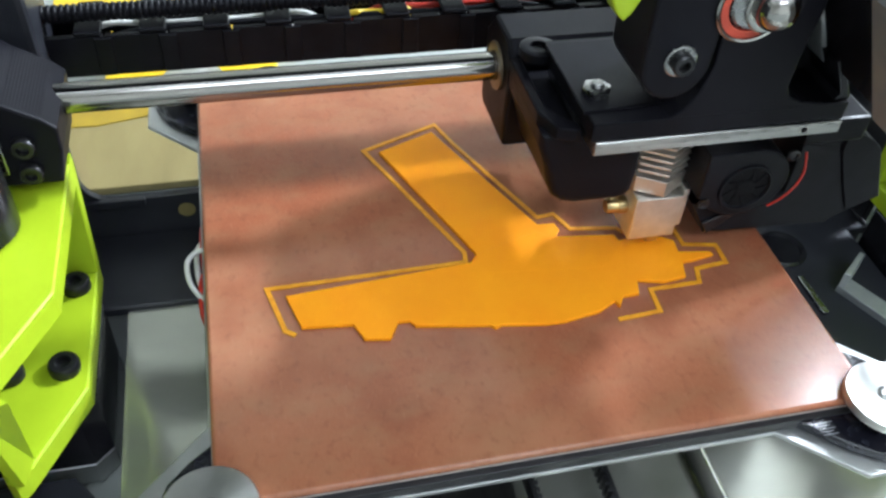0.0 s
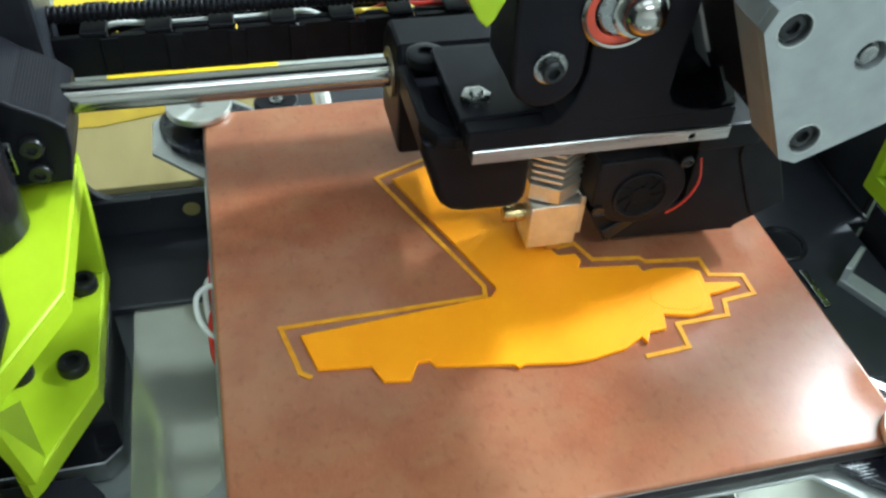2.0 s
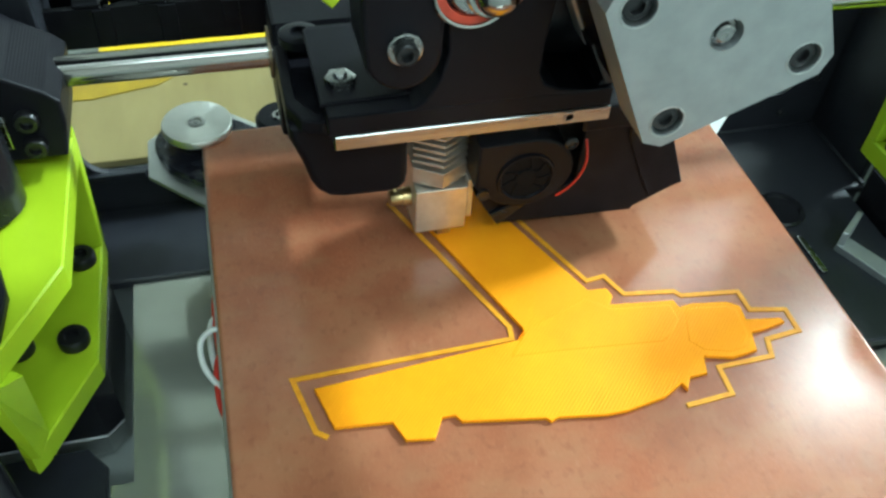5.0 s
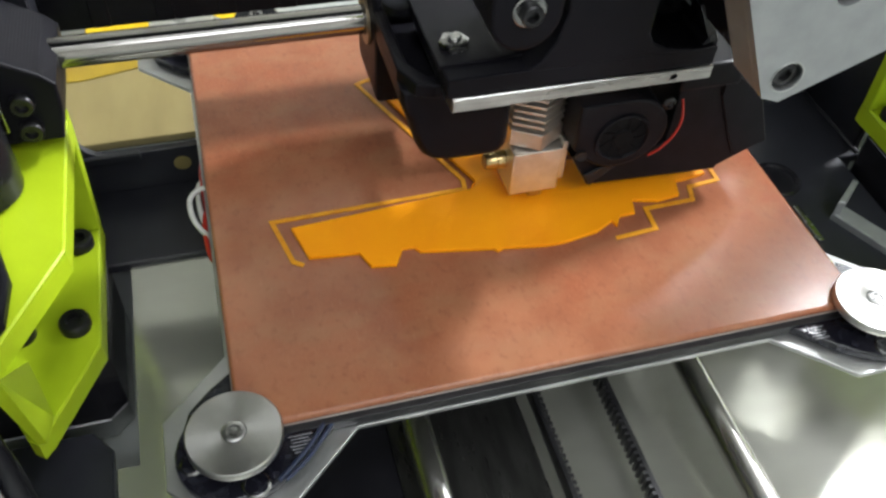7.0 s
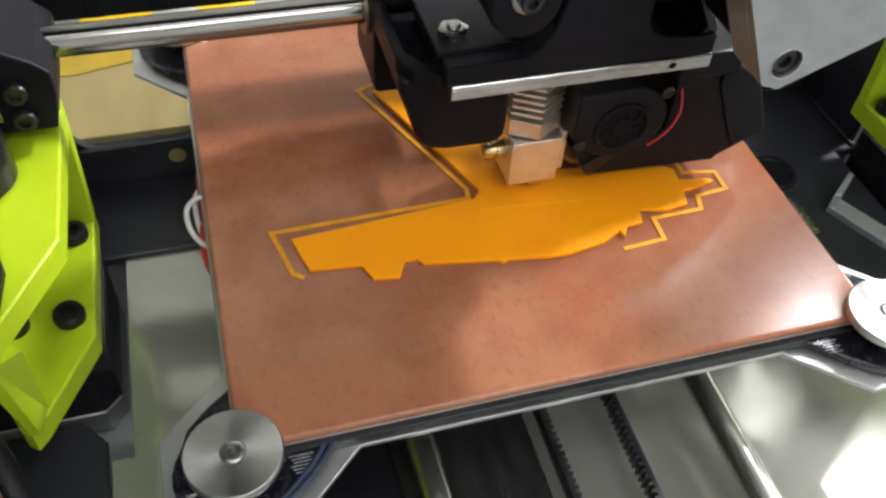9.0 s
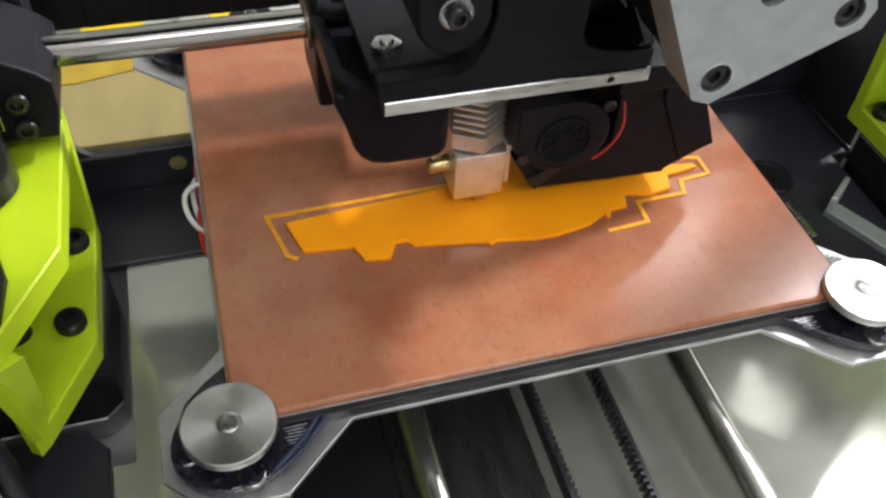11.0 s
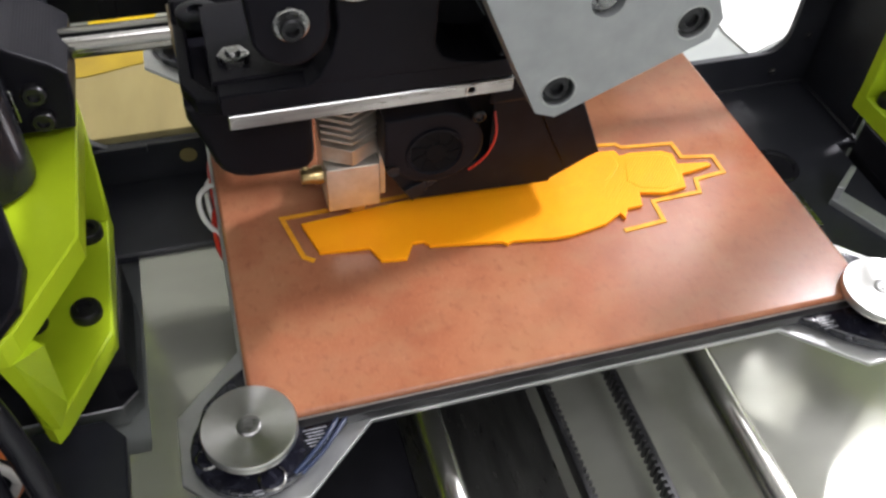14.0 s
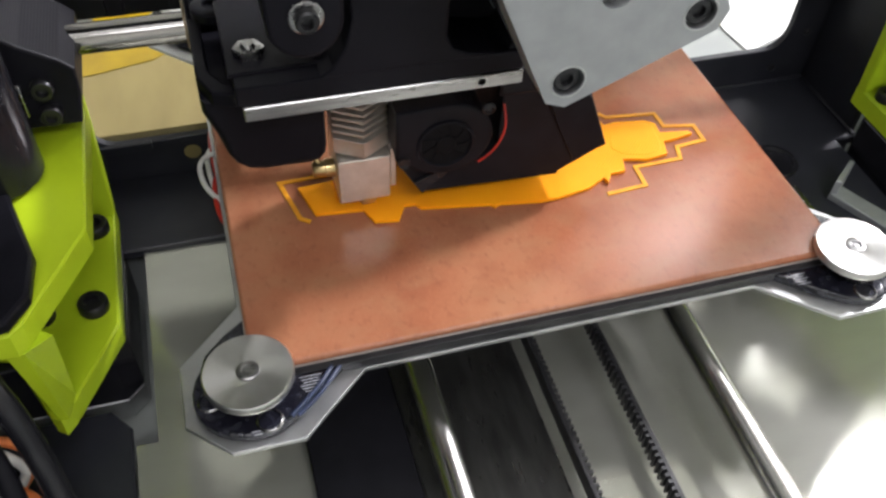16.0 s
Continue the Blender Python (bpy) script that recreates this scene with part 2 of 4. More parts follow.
def part(name, bm, mat, parent=None, label="", at=(0, 0, 0)):
    """Links a bmesh, in millimetres, as one mesh object."""
    bmesh.ops.transform(bm, matrix=Matrix.Scale(MM, 4), verts=bm.verts)
    bmesh.ops.translate(bm, verts=bm.verts, vec=-Vector(at) * MM)
    me = bpy.data.meshes.new(name)
    bm.to_mesh(me)
    bm.free()
    shade(me)
    me.materials.append(mat)
    ob = new(name, me)
    ob.location = Vector(at) * MM
    if parent is not None:
        ob.parent = parent
    if label:
        tagged(ob, label)
    return ob


def holder(name, label, category, group="", kind="", at=(0, 0, 0)):
    ob = new(name)
    ob.empty_display_size = 0.01
    ob.location = Vector(at) * MM
    return tagged(ob, label, category, group, kind)


def socket_screw(parent, p, way, r, h, mat=None, name="screw", label=""):
    """A cap screw: knurled head with a hexagon socket."""
    mat = mat or SCREW
    bm = bm_new()
    lathe(bm, p, way, [(r * 0.9, -0.3), (r, 0), (r, h * 0.8), (r * 0.88, h), (r * 0.52, h), (r * 0.5, h * 0.45), (r * 0.2, h * 0.4)], 18)
    return part(name, bm, mat, parent, label)


# ---- room ----
def build_room():
    bm = bm_new()
    box(bm, -1500, 1500, -1500, 1500, -76, -66, 0)
    tagged(part("table_top", bm, TABLE), "large grey laminate table top under the printer", "table", kind="structure")
    bm = bm_new()
    box(bm, -2600, 2600, -2600, 2600, -830, -820)
    tagged(part("floor", bm, FLOOR), "grey smooth workshop floor", "floor", kind="structure")
    bm = bm_new()
    box(bm, -2600, 2600, -2600, 2600, 1700, 1720)
    tagged(part("ceiling", bm, WALL), "pale painted workshop ceiling", "ceiling", kind="structure")
    for nm, b in (("wall_north", (-2600, 2600, 2600, 2650)), ("wall_south", (-2600, 2600, -2650, -2600)),
                  ("wall_east", (2600, 2650, -2650, 2650)), ("wall_west", (-2650, -2600, -2650, 2650))):
        bm = bm_new()
        box(bm, *b, -820, 1700)
        tagged(part(nm, bm, WALL), "pale painted workshop wall", "wall", kind="structure")


LAMPS = [
    # place, turn in degrees, width and length in metres, watts
    # out of view, set from shadow edges and glossy reflections on the bed
    ((2200, 800), -20, (0.20, 0.40), 175),
    ((1380, 870), -32, (0.10, 0.15), 9),
    ((1270, 1330), -72, (0.15, 0.66), 4),
    # the last four are added fill, with no known fittings behind them
    ((0, -500), 90, (0.5, 1.2), 5),
    ((-1300, -500), 0, (0.3, 1.2), 2),
    ((300, -1500), 90, (0.3, 1.2), 18),
    ((-1300, 1500), 0, (0.3, 1.2), 2),
]


def build_lamps():
    for (x, y), turn, (sx, sy), w in LAMPS:
        data = bpy.data.lights.new("unseen_area_light", "AREA")
        data.shape, data.size, data.size_y, data.energy, data.color = "RECTANGLE", sx, sy, w, (1.0, 0.98, 0.93)
        new("unseen_area_light", data).matrix_world = pose(x * MM, y * MM, 1.66, 0, 0, turn)
        lamp = holder("unseen_ceiling_fitting", "unseen white enamel ceiling light fitting, placed for key, reflection or fill light", "ceiling light", "ceiling lights")
        bm = bm_new()
        box(bm, -sx * 500 - 30, sx * 500 + 30, -sy * 500 - 30, sy * 500 + 30, 1666, 1699, 6)
        bmesh.ops.transform(bm, matrix=pose(x, y, 0, 0, 0, turn), verts=bm.verts)
        part("housing", bm, LAMP_GLASS, lamp)


build_room()
build_lamps()


# ---- things behind the printer ----
def build_background():
    b = holder("plywood_board", "pale yellow plywood board lying on the table", "board")
    bm = bm_new()
    box(bm, -215, -47.5, 98, 158, -65.9, -62, 0.8)
    part("sheet", bm, WOOD, b)
    for x, y in ((-62, 118), (-151, 131), (-92, 146)):
        bm = bm_new()
        lathe(bm, (x, y, -61.97), (0, 0, 1), [(1.1, 0), (0.9, 0.03)], 10)
        part("knot", bm, KNOT, b)
    y = holder("yellow_tray", "bright yellow ribbed plastic tray behind the printer", "tray")
    bm = bm_new()
    box(bm, -130, -50, 160, 214, -65.9, -60, 1.5)
    part("base", bm, YELLOW, y)
    # front of the tray, coloured as if lying in shade
    bm = bm_new()
    prism(bm, [(-150, 158.5), (-150, 142), (-132, 141), (-104, 147), (-88, 158.5)], "z", -61.9, -61.5, 0.1, 1)
    part("apron", bm, SHADED_YELLOW, y, "yellow plastic apron with shade put into its colour")
    for i in range(7):
        x = -129 + i * 11.2
        bm = bm_new()
        prism(bm, [(x, -60.2), (x + 10.4, -60.2), (x + 9.2, -47 + (i * 5 % 3)), (x + 2.0, -45 + (i * 7 % 3))], "y", 186, 207 - i * 0.6, 1.0)
        part("rib", bm, YELLOW, y)
    r = holder("yellow_strip", "bright yellow plastic strip lying on the table", "strip")
    bm = bm_new()
    box(bm, -160, 62, 226, 262, -65.9, -61, 1.5)
    part("bar", bm, YELLOW, r)
    p = holder("paper_sheet", "white sheet of paper lying on the table", "paper")
    bm = bm_new()
    prism(bm, [(171, 96), (199, 107), (240, 150), (262, 260), (180, 230), (168, 116)], "z", -65.8, -65.2)
    part("leaf", bm, PAPER, p)


build_background()


# ---- printer frame ----
def build_frame():
    f = holder("printer_frame", "black powder-coated sheet steel printer frame with a bare metal base", "printer frame", at=(23, -20, -66))
    def fp(name, bm, mat, label=""):
        ob = part(name, bm, mat, f, label, at=(23, -20, -66))
        ob.location = (0, 0, 0)
        return ob
    bm = bm_new()
    arc = [(149 - 10 + 10 * math.sin(radians(a)), -29 + 10 - 10 * math.cos(radians(a))) for a in range(90, -1, -15)]
    arc2 = [(-124 + 10 - 10 * math.sin(radians(a)), -29 + 10 - 10 * math.cos(radians(a))) for a in range(0, 91, 15)]
    prism(bm, [(-178, -64), (226, -64), (226, 30), (200, 44), (193, 56), (193, 150), (149, 150)] + arc + arc2 + [(-124, 190), (-178, 190)], "y", 50, 53, 0.3, 1)
    fp("back_panel", bm, COAT)
    bm = bm_new()
    prism(bm, [(-178, 49.9), (-178, 14.2), (104.2, 14.2), (104.2, -60), (154, -60), (154, 9), (162.9, 9), (162.9, 49.9)], "z", -49, -45, 0.6, 1)
    fp("rear_floor", bm, COAT)
    bm = bm_new()
    prism(bm, [(13.5, -64), (49.9, -64), (49.9, 40), (30, 24), (13.5, 18)], "x", 163, 166, 0.5, 1)
    fp("inner_wall", bm, COAT)
    bm = bm_new()
    box(bm, 104, 162.8, 48.4, 49.9, -44.9, -43.6, 0.4, 1)
    fp("seam_fold", bm, COAT)
    bm = bm_new()
    box(bm, 161.4, 162.9, 9.5, 48.3, -44.9, -43.8, 0.4, 1)
    fp("seam_fold", bm, COAT)
    # unseen slab added overhead to shade the rear left of the print sheet
    bm = bm_new()
    box(bm, -181, 96, -46, 53, 190.2, 212, 3)
    fp("shade_slab", bm, COAT)
    bm = bm_new()
    box(bm, -46.5, 40, 87, 165, -65.9, -56, 1.5)
    fp("rear_rail", bm, COAT)
    bm = bm_new()
    box(bm, -110, 150, -186, 46, -65.9, -63, 0.8)
    fp("underbody", bm, COAT)
    bm = bm_new()
    lathe(bm, (122, 3, -45.1), (0, 0, 1), [(9.4, 0), (9.4, 0.7), (8.6, 1.3), (7.4, 1.2), (7.0, 0.2)], 36)
    fp("cable_grommet", bm, BLACK_GLOSS)
    bm = bm_new()
    box(bm, 120, 122.5, -30, -12, -45.1, -43.5, 0.4)
    fp("edge_strip", bm, STEEL)
    bm = bm_new()
    # level beside the brackets, falling away to the rear in the middle
    xs = [-118, -112, -90, -60, -40, -20, 0, 20, 40, 60, 80, 104, 140, 180, 223]
    ys = [-188, -150, -120, -100, -80, -60, -30, 0, 14]

    def sag(x, y):
        w = min(1, max(0, (x + 90) / 90))
        w = w * w * (3 - 2 * w)
        return -47 - w * (0.026 * (x - 55) + 0.074 * (y + 95))

    grid = {(i, j): bm.verts.new((x, y, sag(x, y))) for i, x in enumerate(xs) for j, y in enumerate(ys)}
    for i in range(len(xs) - 1):
        for j in range(len(ys) - 1):
            if not (xs[i] >= 104 and ys[j] >= -60) and not (xs[i] < -112 and ys[j] >= -60):
                bm.faces.new((grid[i, j], grid[i + 1, j], grid[i + 1, j + 1], grid[i, j + 1])).smooth = True
    bmesh.ops.delete(bm, geom=[v for v in bm.verts if not v.link_faces], context="VERTS")
    g = bmesh.ops.extrude_face_region(bm, geom=list(bm.faces), use_keep_orig=True)
    bmesh.ops.translate(bm, verts=[v for v in g["geom"] if isinstance(v, bmesh.types.BMVert)], vec=(0, 0, -1.2))
    bmesh.ops.recalc_face_normals(bm, faces=bm.faces)
    fp("base_sheet", bm, PAN, "bare reflective sheet metal base")
    # two thin plates darken the left of the base, black then dark grey
    bm = bm_new()
    box(bm, -72, -44, -188, -44, -44, -42.6, 0.5, 1)
    fp("cover_plate", bm, BLACK_GLOSS, "glossy black plate on the base")
    bm = bm_new()
    prism(bm, [(-43.8, -188), (-5.0, -188), (-5.0, -46), (-43.8, -46)], "z", -43.6, -42.8, 0.3, 1)
    fp("channel_plate", bm, DARK_STEEL, "dark grey plate between the left rod and the belt")
    bm = bm_new()
    prism(bm, [(-178, -190), (-118.5, -190), (-118.5, -55), (-124, -48), (-178, -48)], "z", -46.9, -44.6, 0.5, 1)
    fp("front_cover", bm, COAT)
    bm = bm_new()
    box(bm, -181, -178, -190, 53, -64, 190, 0.8)
    fp("side_panel", bm, COAT)
    bm = bm_new()
    prism(bm, [(-190, -64), (53, -64), (53, 30), (44, 30), (36, -20), (-190, -20)], "x", 226, 229, 0.5)
    fp("side_panel", bm, COAT)
    bm = bm_new()
    box(bm, -176, -128, 24, 48, -44.9, 130, 2)
    fp("side_post", bm, COAT)
    bm = bm_new()
    box(bm, -176, -117.5, 24, 48, 27, 132, 2)
    fp("upper_post", bm, COAT)
    bm = bm_new()
    prism(bm, [(131, -20), (137, -16.5), (156, -54), (149, -58)], "z", -45.1, -42, 0.3, 1)
    fp("corner_plate", bm, CAST)
    bm = bm_new()
    prism(bm, [(131, -20.2), (143, -11), (144.2, -12.6), (133, -21.4)], "z", -45.1, -36, 0.3, 1)
    fp("corner_flange", bm, CAST)
    # a tab and the holes of the back panel
    bm = bm_new()
    lathe(bm, (-91, 49.9, -36), (0, -1, 0), [(3.0, 0), (3.0, 0.35), (2.7, 0.4)], 24)
    fp("hole_plug", bm, WOOD, "pale round plug")
    bm = bm_new()
    box(bm, -124, -104, 48, 50, -31, -28, 0.3)
    fp("lip", bm, COAT)
    for x, z in ((146, -38), (157, -22)):
        bm = bm_new()
        lathe(bm, (x, 50, z), (0, -1, 0), [(1.6, 0), (1.6, 0.6), (1.0, 1.0)], 14)
        fp("rivet", bm, SCREW)


build_frame()


def build_y_axis():
    for x in (-37.5, 43):
        bm = bm_new()
        rod(bm, (x, -180, -30), (x, 112, -30), 4)
        tagged(part("guide_rod", bm, GROUND), "polished steel guide rod under the bed", "rod", "rods under the bed")
        for y in (-182, 70):
            k = holder("rod_clamp", "black plastic clamp holding a steel rod end", "clamp", "rod clamps")
            bm = bm_new()
            box(bm, x - 9, x + 9, y - 5, y + (9 if y < 0 else 14), -47 if y < 0 else -66, -22, 1.5)
            part("body", bm, BLACK, k)
            socket_screw(k, (x, y + 2, -22), (0, 0, 1), 2.6, 2.5)
    b = holder("drive_belt", "black toothed rubber drive belt standing on edge", "belt")
    for x, s in ((-1.8, 1), (20.0, -1)):
        bm = bm_new()
        box(bm, x - 0.7, x + 0.7, -180, 60, -41, -35, 0.15, 1)
        part("band", bm, MAT_BLACK, b)
        bm = bm_new()
        verts, faces = [], []
        for i in range(118):
            y = -179 + i * 2.03
            xa, xb = sorted((x + s * 0.6, x + s * 1.75))
            o = len(verts)
            verts += [(a, c, d) for a in (xa, xb) for c in (y, y + 1.0) for d in (-41, -35)]
            faces += [[o + k for k in q] for q in ((0, 1, 3, 2), (4, 6, 7, 5), (0, 4, 5, 1), (2, 3, 7, 6), (0, 2, 6, 4), (1, 5, 7, 3))]
        vs = [bm.verts.new(v) for v in verts]
        for q in faces:
            bm.faces.new([vs[k] for k in q])
        tagged(part("teeth", bm, MAT_BLACK, b), kind="stuff")


build_y_axis()


# ---- lime motor brackets with their motors ----
def build_bracket(flip=None):
    """Built for one side; flip: twice the x about which the outline is mirrored for the other."""
    def fx(x):
        return x if flip is None else flip - x
    b = holder("motor_bracket", "lime green printed plastic motor bracket with black screws", "bracket", "motor brackets")
    bm = bm_new()
    prism(bm, [(fx(x), y) for x, y in ((-165, 13), (-116.2, 13), (-116.2, -35.5), (-129.3, -60.5), (-131.5, -63.3), (-134, -61.5), (-146, -36), (-165, -30))], "z", -30, -22, 0.5, 1)
    part("lower_plate", bm, LIME, b)
    bm = bm_new()
    prism(bm, [(fx(x), y) for x, y in ((-165, 8), (-114.3, 8), (-114.3, -40.5), (-127.8, -66.6), (-130.3, -69.3), (-165, -69.3))], "z", 13, 21, 0.5, 1)
    part("upper_plate", bm, LIME, b)
    bm = bm_new()
    prism(bm, [(fx(x), z) for x, z in ((-165, -21.9), (-115.8, -21.9), (-114.5, 12.9), (-114.4, 21), (-165, 21))], "y", 8.2, 12.8, 0.4, 1)
    part("back_wall", bm, LIME, b)
    bm = bm_new()
    lo = [(-127.8, -56), (-129.4, -63.2), (-131.6, -63.1), (-132.5, -54)]
    hi = [(-123.5, -65), (-129.6, -68.8), (-133.4, -68.7), (-132.5, -58)]
    v = [bm.verts.new((fx(x), y, -22.5)) for x, y in lo] + [bm.verts.new((fx(x), y, 13.4)) for x, y in hi]
    for q in ((0, 1, 2, 3), (4, 5, 6, 7), (0, 1, 5, 4), (1, 2, 6, 5), (2, 3, 7, 6), (3, 0, 4, 7)):
        bm.faces.new([v[i] for i in q])
    bmesh.ops.recalc_face_normals(bm, faces=bm.faces)
    part("front_strut", bm, LIME, b)
    for x, y in ((-121.7, 3), (-122.6, -28), (-137, -28), (-137, 3)):
        socket_screw(b, (fx(x), y, -22), (0, 0, 1), 4.2, 3.4)
    m = holder("stepper_motor", "black square stepper motor with a silver end cap", "motor", "bracket motors")
    shape = [(fx(x), y) for x, y in ((-154, 8), (-121, 8), (-116, 3), (-116, -33), (-121, -38), (-154, -38), (-158, -33), (-158, 3))]
    bm = bm_new()
    prism(bm, shape, "z", -55, -30.2, 0.4, 1)
    part("body", bm, BLACK_GLOSS, m)
    bm = bm_new()
    prism(bm, shape, "z", -64.5, -55.1, 0.5, 1)
    part("end_cap", bm, ALU_PLATE, m, "silver end cap")


build_bracket()
build_bracket(40)


# ---- fixed parts of the cross axis ----
def build_gantry():
    bm = bm_new()
    rod(bm, (-132, 9, 41), (175, 9, 41), 4)
    tagged(part("cross_rod", bm, CHROME), "polished steel cross rod carrying the tool head", "rod")
    e = holder("rod_end_block", "black plastic rod end block with two cap screws", "rod end")
    bm = bm_new()
    prism(bm, [(-150, 26.5), (-113.2, 26.5), (-111.2, 36), (-111, 43), (-114, 46), (-122, 51), (-130, 58), (-150, 60)], "y", -7, 20, 0.8)
    part("body", bm, FILM, e)
    for z in (39, 31):
        socket_screw(e, (-119.7, -7, z), (0, -1, 0), 2.9, 2.4)
    bm = bm_new()
    lathe(bm, (-134.5, -17.5, 21.2), (0, 0, 1), [(9.5, 0), (11, 1.5), (11, 60), (10, 62)], 32)
    part("bearing_tube", bm, BLACK_GLOSS, e)
    bm = bm_new()
    box(bm, -150, -124.5, -8.2, -6.9, 31, 41, 0.5)
    part("clip", bm, STEEL, e)
    # unseen twin at the rod's far end, its tube sized to shade the bed
    e = holder("rod_end_block", "black plastic rod end block with a tall bearing tube", "rod end")
    bm = bm_new()
    prism(bm, [(190, 26.5), (153.2, 26.5), (151.2, 36), (151, 43), (154, 46), (162, 51), (170, 58), (190, 60)], "y", -7, 20, 0.8)
    part("body", bm, FILM, e)
    bm = bm_new()
    lathe(bm, (174.5, -26, 21.2), (0, 0, 1), [(11.5, 0), (13, 1.5), (13, 92), (12, 94)], 32)
    part("bearing_tube", bm, BLACK_GLOSS, e)
    g = holder("edge_guard", "black plastic guard over the bracket beside the printer side", "guard")
    bm = bm_new()
    prism(bm, [(-166, -27), (-131, -28), (-128.5, -37), (-124.8, -50), (-125.5, -62), (-130, -69), (-166, -74)], "z", 21.2, 25, 1.0)
    part("cover", bm, BLACK, g)
    c = holder("cable_bundle", "black sleeved cables with orange and white leads", "cables")
    for mat, r, pts in ((BLACK_GLOSS, 3.2, [(-146, -62, 18), (-138, -71.5, 4), (-134, -78, -14), (-131, -88, -30), (-128, -110, -40.5), (-127, -150, -41)]),
                        (BLACK, 2.6, [(-150, -70, 10), (-143, -78, -8), (-139, -92, -26), (-136, -120, -41), (-136, -160, -41)]),
                        (ORANGE_WIRE, 1.3, [(-150, -66, -18), (-142, -67, -24), (-139.5, -68, -30), (-145, -70, -38)]),
                        (WHITE, 1.3, [(-152, -67, -20), (-145, -68.5, -26), (-142.5, -70, -32), (-148, -72, -40)]),
                        (ORANGE_WIRE, 1.3, [(-152, -77, -20), (-143, -78, -26), (-139.5, -79.5, -33), (-146, -82, -40)]),
                        (WHITE, 1.3, [(-153, -78, -21), (-146, -80, -29), (-143, -81.5, -35), (-149, -84, -41)])):
        bm = bm_new()
        tube(bm, pts, r)
        part("cable", bm, mat, c)


build_gantry()


def build_chain():
    c = holder("cable_chain", "black plastic cable chain with coloured wires showing", "cable chain")
    for i in range(11):
        x = -119.4 + i * 17.4
        bm = bm_new()
        prism(bm, [(34, 43.5), (34, 31.2), (52, 31.2), (52, 43.5), (50, 43.5), (50, 33.5), (36, 33.5), (36, 43.5)], "x", x, x + 17, 0.3, 1)
        k = part("link", bm, BLACK, c)
        bm = bm_new()
        box(bm, x + 9.5, x + 16.8, 34, 52, 43.6, 45, 0.4, 1)
        part("bridge", bm, BLACK, k)
        bm = bm_new()
        box(bm, x + 14.5, x + 19.5, 33.2, 33.9, 31.4, 43.4, 0.3, 1)
        part("hinge", bm, BLACK, k)
    for mat, y, z, x0, x1 in ((WHITE, 42, 42.3, -112, -36), (BLACK, 40, 42, -112, 40), (YELLOW, 40, 42.6, -38, -12), (RED, 43, 42.2, -34, 60),
                              (RED, 45.5, 42.4, -20, 60), (BLACK, 46, 41.8, -112, 60), (WHITE, 38, 40.5, -60, 30)):
        bm = bm_new()
        n = 9
        tube(bm, [(x0 + (x1 - x0) * i / (n - 1), y + 1.0 * math.sin(i * 1.7 + y), (z if 0 < i < n - 1 else z - 5) + 0.5 * math.cos(i * 2.1 + y)) for i in range(n)], 0.85)
        part("wire", bm, mat, c)
    h = holder("corrugated_hose", "black corrugated cable hose above the chain", "hose")
    bm = bm_new()
    rings = []
    for i in range(150):
        rings += [(2.2, i * 1.7), (2.6, i * 1.7 + 0.45), (2.6, i * 1.7 + 1.0), (2.2, i * 1.7 + 1.4)]
    lathe(bm, (-118, 39, 48.4), (1, 0, 0), rings, 16)
    part("sleeve", bm, BLACK, h)


build_chain()


